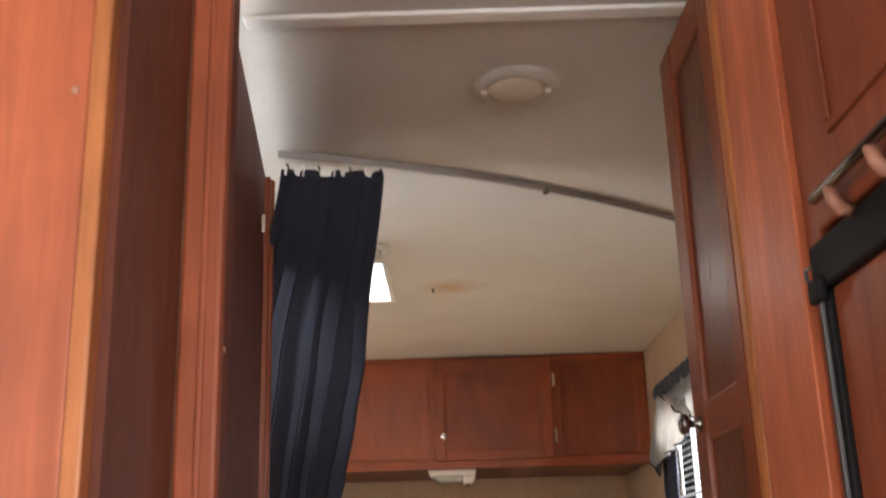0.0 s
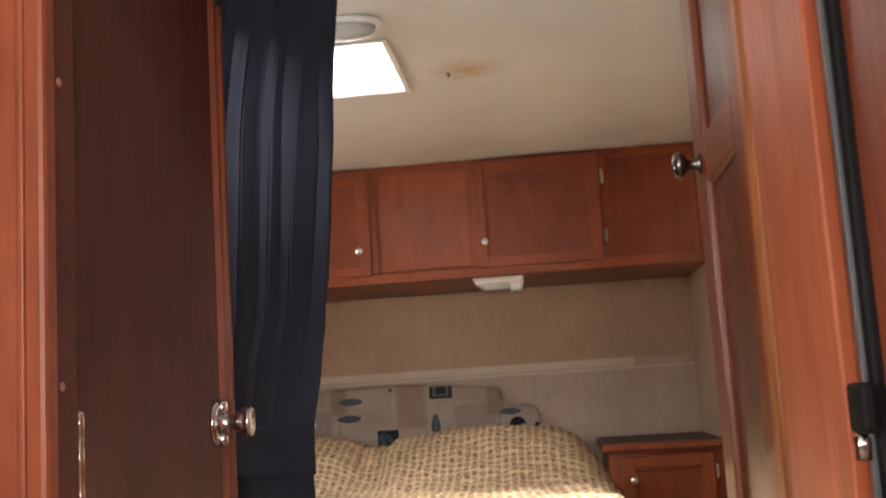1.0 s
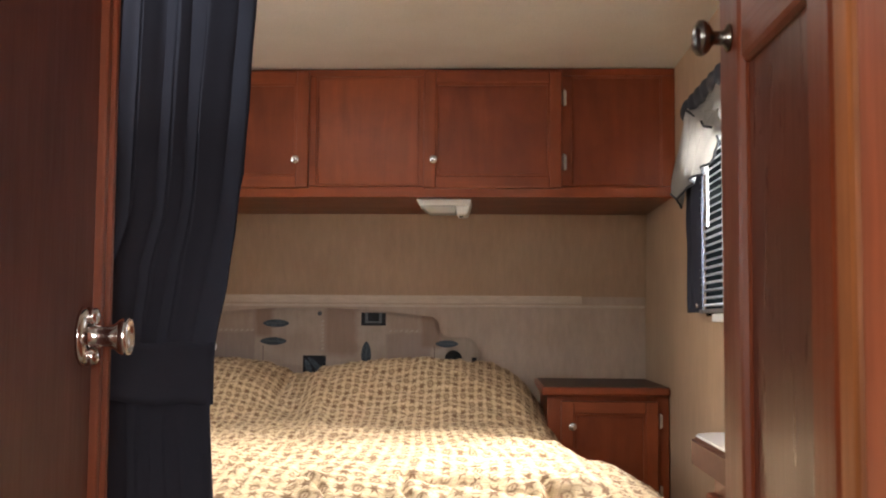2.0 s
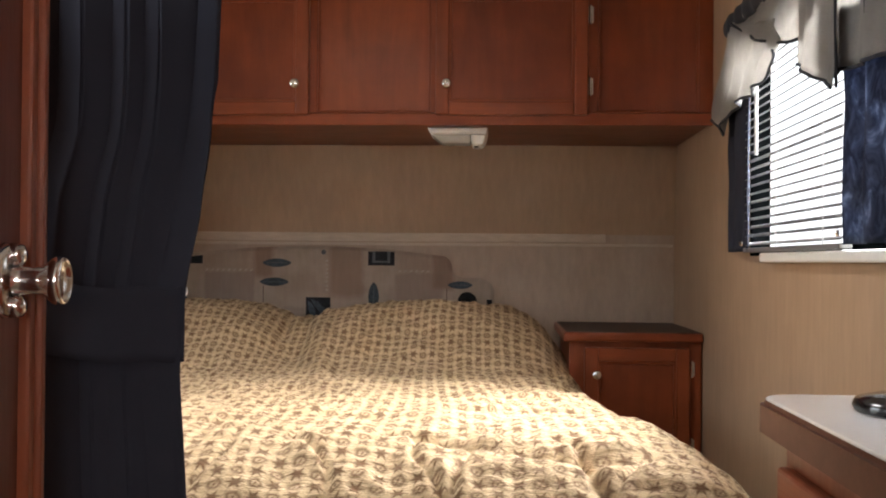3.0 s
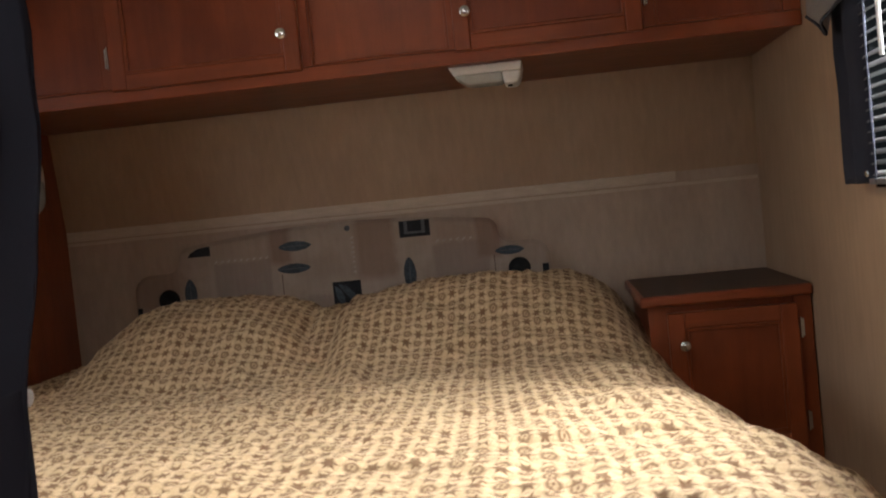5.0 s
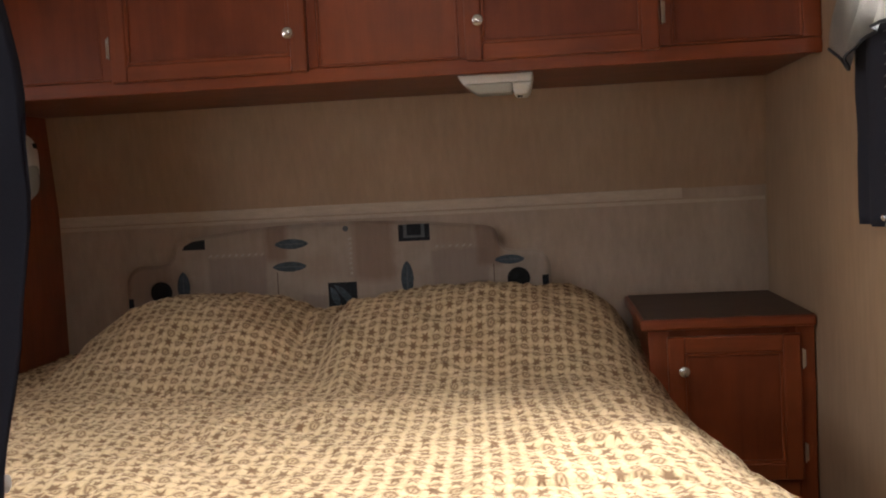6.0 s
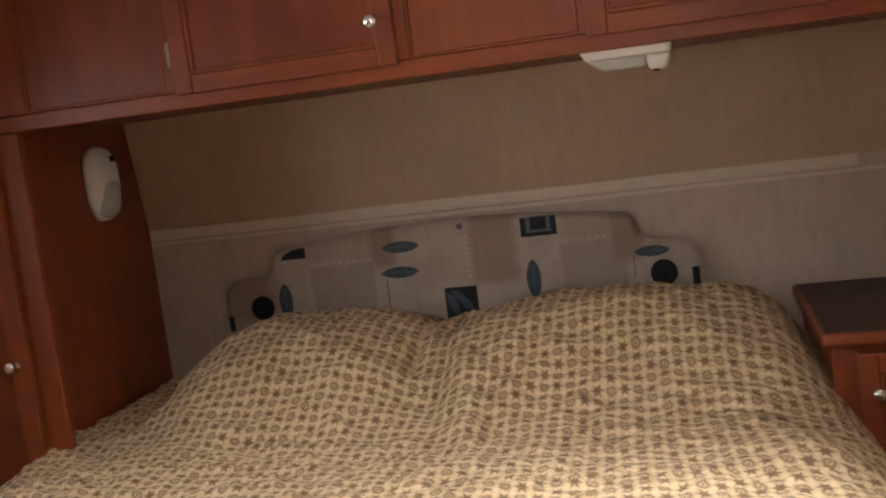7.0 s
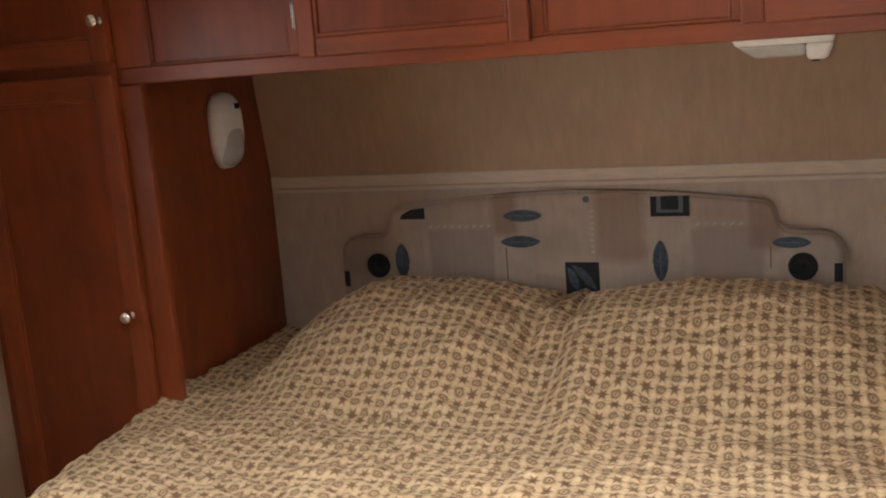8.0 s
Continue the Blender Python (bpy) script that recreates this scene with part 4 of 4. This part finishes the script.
ul = thing("shelf_light", "white plastic reading light under the overhead cabinet", "light")
part("base", tapered(0.176, 0.352, -0.478, -0.330, 1.553, 1.5735, 0.012, 0.004, 0.004, 0.005), white_plastic, ul, "", True)
part("lens", tapered(0.188, 0.304, -0.472, -0.336, 1.531, 1.5535, 0.030, 0.002, 0.020, 0.007), lens_plastic, ul, "ribbed clear lens", True)
part("switch_housing", tapered(0.302, 0.350, -0.474, -0.334, 1.524, 1.5535, 0.003, 0.012, 0.010, 0.008), white_plastic, ul, "", True)
part("switch", box(0.312, 0.324, -0.43, -0.418, 1.520, 1.5245, 0.001), black_plastic, ul)

sl = thing("wall_reading_light", "white oval reading light on the wardrobe side", "light")


def oval_dome(y, z, half_y, half_z, depth, top=1.0):
    """A rounded shell on the wardrobe side, wider at its upper end when top is over one."""
    b = bmesh.new()
    rings = []
    for k in range(9):
        a = radians(90 * k / 8)
        r, h = math.cos(a) ** 0.75 if k < 8 else 0.02, depth * math.sin(a) ** 0.8
        ring = []
        for j in range(40):
            t = 2 * math.pi * j / 40
            c, d = math.cos(t), math.sin(t)
            cy, cz = math.copysign(abs(c) ** 0.72, c), math.copysign(abs(d) ** 0.72, d)
            ring.append(b.verts.new((-1.0615 + h, y + half_y * r * cy * (1 + (top - 1) * 0.5 * (cz + 1)), z + half_z * r * cz)))
        rings.append(ring)
    for lo_, hi_ in zip(rings, rings[1:]):
        for j in range(40):
            b.faces.new((lo_[j], lo_[(j + 1) % 40], hi_[(j + 1) % 40], hi_[j]))
    b.faces.new(rings[0][::-1])
    b.faces.new(rings[-1])
    bmesh.ops.recalc_face_normals(b, faces=b.faces[:])
    return b


part("housing", oval_dome(-0.156, 1.430, 0.058, 0.093, 0.040, 1.15), white_plastic, sl, "", True)
part("lens", oval_dome(-0.157, 1.402, 0.052, 0.062, 0.0432), lens_plastic, sl, "ribbed clear lens", True)
part("switch", box(-1.034, -1.0215, -0.146, -0.131, 1.481, 1.495, 0.001), black_plastic, sl)

# ---- ceiling fittings ----
hatch = thing("roof_hatch", "square roof hatch glowing with daylight", "roof hatch")
b = bmesh.new()
for q in ((HX0 - 0.008, HX0 + 0.006, HY0 - 0.008, HY1 + 0.008), (HX1 - 0.006, HX1 + 0.008, HY0 - 0.008, HY1 + 0.008), (HX0, HX1, HY0 - 0.008, HY0 + 0.006), (HX0, HX1, HY1 - 0.006, HY1 + 0.008)):
    box(q[0], q[1], q[2], q[3], CEIL - 0.005, CEIL - 0.0005, 0.002, b)
part("frame", b, white_plastic, hatch)
part("dome", box(HX0 + 0.002, HX1 - 0.002, HY0 + 0.002, HY1 - 0.002, CEIL + 0.003, CEIL + 0.012), hatch_glow, hatch, "milky dome lit by the sky")

cl = thing("ceiling_light", "clear plastic dome light on the ceiling", "light")
OVAL = Matrix.Translation((0.050, -1.957, CEIL - 0.0005)) @ Matrix.Diagonal((1.25, 0.75, -1, 1))
part("base", lathe([(0.062, 0), (0.064, 0.004), (0.060, 0.012), (0.052, 0.013)], OVAL, 40), white_plastic, cl, "", True)
part("dome", lathe([(0.053, 0.0125), (0.050, 0.022), (0.038, 0.030), (0.018, 0.034), (0.004, 0.035)], OVAL, 40), lens_plastic, cl, "clear ribbed dome", True)

vent = thing("ceiling_vent", "round cream ceiling vent", "vent")
part("rim", lathe([(0.070, 0), (0.068, 0.003), (0.055, 0.009), (0.046, 0.009), (0.044, 0.004)], Matrix.Translation((0.385, -2.80, CEIL - 0.0005)) @ Matrix.Rotation(math.pi, 4, "X"), 40), ceiling_mat, vent, "painted round rim", True)
part("disc", lathe([(0.044, 0), (0.044, 0.007), (0.040, 0.010), (0.01, 0.011)], Matrix.Translation((0.385, -2.80, CEIL - 0.001)) @ Matrix.Rotation(math.pi, 4, "X"), 32), cream_plastic, vent, "cream flap disc", True)
for a in (-0.05, 0.05):
    part("tab", box(0.385 + a - 0.006, 0.385 + a + 0.006, -2.805, -2.795, CEIL - 0.016, CEIL - 0.004, 0.002), cream_plastic, vent)

hole = thing("screw_hook", "small dark hook in the stained ceiling", "hook")
part("screw", lathe([(0.004, 0), (0.003, 0.006), (0.0015, 0.010)], Matrix.Translation((0.228, -1.548, CEIL)) @ Matrix.Rotation(math.pi, 4, "X"), 10), dark_metal, hole, "", True)


# ---- curtain on its ceiling track ----
def track_at(x):
    t = (x + 0.03) / 0.90
    return Vector((x, -2.561 + 0.25 * t + 0.275 * t * t, CEIL - 0.018))


track = thing("curtain_track", "grey curtain track bending across the ceiling", "curtain track")
b = bmesh.new()
for k in range(24):
    p, q = track_at(-0.03 + 0.9 * k / 24), track_at(-0.03 + 0.9 * (k + 1) / 24)
    d = (q - p).normalized()
    s_ = Vector((-d.y, d.x, 0)) * 0.0035
    vs = [b.verts.new(c + o) for c in (p, q) for o in (s_ + Vector((0, 0, 0.017)), s_ + Vector((0, 0, 0.005)), -s_ + Vector((0, 0, 0.005)), -s_ + Vector((0, 0, 0.017)))]
    for f in ((0, 1, 5, 4), (1, 2, 6, 5), (2, 3, 7, 6), (3, 0, 4, 7)):
        b.faces.new([vs[i] for i in f])
bmesh.ops.remove_doubles(b, verts=b.verts[:], dist=1e-4)
bmesh.ops.recalc_face_normals(b, faces=b.faces[:])
part("rail", b, track_grey, track)
pj = track_at(0.47)
part("joint", box(pj.x - 0.006, pj.x + 0.006, pj.y - 0.006, pj.y + 0.006, pj.z + 0.001, pj.z + 0.012, 0.001), dark_metal, track)

CTOP = 1.926


def edge_mix(z, table):
    for (z1, a), (z0, c) in zip(table, table[1:]):
        if z >= z0:
            k = smooth_step(z0, z1, z) * 0.5 + (z - z0) / (z1 - z0) * 0.5
            return Vector(c).lerp(Vector(a), max(0, min(1, k)))
    return Vector(table[-1][1])


RIGHT_EDGE = [(1.935, (0.160, -2.530)), (1.60, (0.120, -2.465)), (1.50, (0.092, -2.385)), (1.40, (0.059, -2.285)), (1.33, (0.044, -2.255)), (1.25, (0.035, -2.262)), (1.15, (0.023, -2.275)), (1.07, (0.020, -2.280)), (0.90, (0.030, -2.272)), (0.15, (0.085, -2.270))]
LEFT_EDGE = [(1.935, (-0.022, -2.555)), (1.60, (-0.125, -2.40)), (1.35, (-0.175, -2.29)), (1.25, (-0.20, -2.300)), (1.07, (-0.21, -2.290)), (0.15, (-0.24, -2.290))]


def curtain_point(u, v):
    z = CTOP + (FLOOR + 0.03 - CTOP) * v
    a, c = edge_mix(z, LEFT_EDGE), edge_mix(z, RIGHT_EDGE)
    d = (c - a)
    n = Vector((d.y, -d.x)).normalized()
    tie = math.exp(-((z - 1.11) / 0.06) ** 2)
    amp = (0.0062 + 0.003 * v + 0.004 * (1 - smooth_step(0.0, 0.12, v))) * (1 - 0.72 * tie) * (0.55 + 0.9 * abs(noise.noise(Vector((u * 5.3, v * 1.5, 8)))))
    ph = 2 * math.pi * (5.6 * u ** 0.9 + 0.28 * math.sin(5 * u) + 0.55 * noise.noise(Vector((u * 3.1, v * 1.9, 0))) + 0.30 * noise.noise(Vector((u * 7.3, v * 2.6, 5))))
    w = math.sin(ph) * amp + 0.003 * noise.noise(Vector((u * 12, v * 5, 3)))
    lift = 0.006 * math.cos(ph * 1.0) * (1 - smooth_step(0, 0.02, v))
    p = a + d * (u + 0.018 * math.sin(2 * ph) * (1 - tie)) + n * w
    return Vector((p.x, p.y, z + lift))


cur = thing("curtain", "dark navy cloth curtain gathered by a tieback", "curtain")
part("cloth", sheet(curtain_point, 110, 90, 0.0025), navy, cur, "", True)


def tie_point(u, v):
    a, c = edge_mix(1.11, LEFT_EDGE), edge_mix(1.11, RIGHT_EDGE)
    ang = 2 * math.pi * u
    mid, half = (a + c) / 2, (c - a) / 2
    n = Vector((half.y, -half.x)).normalized()
    q = mid + half * 1.01 * math.cos(ang) + n * (0.019 + 0.004 * math.sin(6 * ang)) * math.sin(ang)
    return Vector((q.x, q.y, 1.155 - 0.085 * v - 0.03 * (math.cos(ang) < 0) * math.cos(ang) + 0.0015 * math.sin(9 * ang)))


part("tieback", sheet(tie_point, 60, 8, 0.0025), navy, cur, "", True)
part("tieback_button", lathe([(0.006, 0), (0.006, 0.003), (0.002, 0.005)], Matrix.Translation((0.019, -2.272, 1.15)) @ TO_RIGHT, 10), white_plastic, cur)
for k in range(7):
    u = 0.05 + 0.15 * k
    a, c = edge_mix(CTOP, LEFT_EDGE), edge_mix(CTOP, RIGHT_EDGE)
    p = a + (c - a) * u
    t_ = track_at(p.x)
    g = tube([(p.x, p.y, CTOP - 0.006), (p.x + 0.003, p.y - 0.004, CTOP + 0.008), ((p.x + t_.x) / 2, (p.y + t_.y) / 2, CTOP + 0.014), (t_.x, t_.y, t_.z - 0.006)], 0.0022, 6)
    part("glider", g, white_plastic if k % 2 else dark_metal, cur, "plastic curtain hook", True)

# ---- window ----
win = tagged(new("window_1"), "side window with bright daylight behind", "", "", "structure")
b = bmesh.new()
for q in ((WY0, WY0 + 0.02, WZ0, WZ1), (WY1 - 0.02, WY1, WZ0, WZ1), (WY0, WY1, WZ0, WZ0 + 0.02), (WY0, WY1, WZ1 - 0.02, WZ1)):
    box(XR + 0.001, XR + 0.045, q[0] + 0.001, q[1] - 0.001, q[2] + 0.001, q[3] - 0.001, 0.002, b)
part("window_frame", b, rubber, win)
pane = part("pane", box(XR + 0.03, XR + 0.034, WY0 + 0.019, WY1 - 0.019, WZ0 + 0.019, WZ1 - 0.019), glass, win)
pane.visible_shadow = False
part("window_sill", box(XR - 0.028, XR - 0.0005, WY0 - 0.03, BY1 - 0.15, WZ0 - 0.014, WZ0 + 0.006, 0.004), white_plastic, win, "white plastic sill")
back = setting("backdrop", box(2.50, 2.51, -7.0, 10.0, -1.5, 6.0), sky_glow, "overexposed daylight outside the window")

bl = thing("window_blind", "horizontal slat blind, slats half open", "blind")
part("head_rail", box(XR - 0.035, XR - 0.005, BY0 + 0.01, BY1 - 0.012, 1.70, 1.728, 0.002), slat_mat, bl)
sb = bmesh.new()
sv = [[sb.verts.new((0.0125 * math.sin(k / 2) * 0 + (-0.0080 + 0.0040 * k), y, 0.0032 * (1 - ((k - 2) / 2) ** 2))) for k in range(5)] for y in (BY0 + 0.012, BY1 - 0.014)]
for k in range(4):
    sb.faces.new((sv[0][k], sv[0][k + 1], sv[1][k + 1], sv[1][k]))
bmesh.ops.solidify(sb, geom=sb.faces[:], thickness=0.0016)
slat_me = bpy.data.meshes.new("slat")
sb.to_mesh(slat_me)
sb.free()
slat_me.materials.append(slat_mat)
n_slats = 26
for k in range(n_slats):
    o = new("slat", slat_me)
    o.parent = bl
    o.matrix_local = Matrix.Translation((XR - 0.020, 0, 1.232 + 0.0185 * k)) @ Matrix.Rotation(radians(-30 + 3 * math.sin(2.3 * k) - (10 if k in (9, 10, 11) else 0)), 4, "Y")
part("bottom_rail", box(XR - 0.031, XR - 0.009, BY0 + 0.012, BY1 - 0.014, 1.213, 1.223, 0.002), slat_mat, bl)
for y in (-1.345, BY0 + 0.09):
    part("ladder_cord", tube([(XR - 0.033, y, 1.22 + 0.12 * k) for k in range(5)], 0.001, 5), white_plastic, bl)
part("wand", tube([(XR - 0.038, -1.205, 1.70), (XR - 0.038, -1.207, 1.42)], 0.004, 8), white_plastic, bl, "clear tilt wand")


def side_curtain(name_label, y0, y1, z0, z1, mat, waves):
    c = thing("window_side_curtain", name_label, "curtain", "window side curtains")
    part("cloth", sheet(lambda u, v: Vector((0.940 + 0.008 * math.sin(2 * math.pi * waves * u) + 0.004 * noise.noise(Vector((u * 8, v * 4, y0))), y0 + (y1 - y0) * (u + 0.02 * math.sin(8 * v)), z0 + (z1 - z0) * v)), 40, 24, 0.002), mat, c, "", True)
    part("snap", lathe([(0.006, 0), (0.006, 0.003), (0.003, 0.005)], Matrix.Translation((0.930, y0 + 0.012 if mat is navy else y1 - 0.02, z0 + 0.018)) @ TO_LEFT, 12), chrome, c)
    return c


side_curtain("short dark navy curtain at the window edge", -1.10, -0.93, 1.215, 1.60, navy, 1.6)
side_curtain("short navy printed curtain at the window edge", -1.95, -1.735, 1.22, 1.60, navy_sheer, 2.2)

val = thing("window_valance", "champagne swag valance with dark piping over the window", "valance")
VTOP = 1.757


def table_at(table, y):
    """Height read off a falling row of (y, z)."""
    if y >= table[0][0]:
        return table[0][1]
    for (y1, a), (y0, e) in zip(table, table[1:]):
        if y >= y0:
            k = (y1 - y) / (y1 - y0)
            return a + (e - a) * k
    return table[-1][1]


def drape(name, table, top, x, folds, amp, lean=0.0, label="", hem=True, slant=0.0):
    """A hanging cloth: its lower edge from a row of (y, z), its upper edge top at each end."""
    ya, yb = table[0][0], table[-1][0]

    def at(u, v):
        y = ya + (yb - ya) * u
        z0 = table_at(table, y)
        z1 = top[0] + (top[1] - top[0]) * u
        w = amp * math.sin(folds * 6.283 * (u + slant * v)) * (0.35 + 0.65 * v) + 0.3 * amp * math.sin(folds * 15 * u + 2.1 + 3 * v)
        w += 0.004 * noise.noise(Vector((y * 14, v * 3, x * 50)))
        return Vector((x - 0.008 * v + w, y + lean * (1 - v) * (1 - u), z1 + (z0 - z1) * v))
    p = part(name, sheet(at, 70, 18, 0.0018), swag_cloth, val, label, True)
    if hem:
        part("piping", tube([at(k / 70, 1.0) - Vector((0.003, 0, 0)) for k in range(71)], 0.0032, 6), pipe_cloth, p, "dark piped hem", True)
    return at


drape("panel", [(-1.69, 1.500), (-1.80, 1.495), (-1.90, 1.490), (-2.05, 1.488)], (VTOP, VTOP), 0.938, 3, 0.007, label="beige flat panel")
drape("swag", [(-1.04, 1.740), (-1.12, 1.705), (-1.26, 1.655), (-1.40, 1.620), (-1.50, 1.600), (-1.58, 1.592), (-1.66, 1.610), (-1.72, 1.650)], (VTOP, VTOP), 0.932, 3.3, 0.006, 0.0, "draped middle swag", True, 0.5)
drape("tail", [(-0.875, 1.540), (-0.910, 1.508), (-0.955, 1.492), (-1.04, 1.532), (-1.10, 1.545), (-1.20, 1.546), (-1.33, 1.552), (-1.375, 1.580), (-1.41, 1.604)], (VTOP - 0.01, 1.665), 0.922, 3.6, 0.010, -0.085, "champagne side tail", True, 0.25)
drape("tail", [(-1.575, 1.545), (-1.64, 1.520), (-1.72, 1.490), (-1.805, 1.464)], (VTOP - 0.005, VTOP - 0.005), 0.920, 1.6, 0.008, 0.0, "champagne side tail", True, 0.1)
part("piping", tube([Vector((0.909, -1.806 + 0.012 * (k / 12), 1.464 + 0.265 * k / 12)) for k in range(13)], 0.0026, 6), pipe_cloth, val, "dark piped tail edge", True)
part("header", sheet(lambda u, v: Vector((0.945 + 0.012 * math.cos(math.pi * (0.2 + 1.3 * v)) - 0.012 + 0.006 * math.sin(90 * u), -0.93 - 1.12 * u, 1.762 + 0.022 * math.sin(math.pi * (0.2 + 1.3 * v)) - 0.01)), 90, 8, 0.002), pipe_cloth, val, "dark gathered header", True)
part("board", box(0.940, XR - 0.001, -2.04, -0.95, 1.765, 1.785, 0.002), wood_y, val)
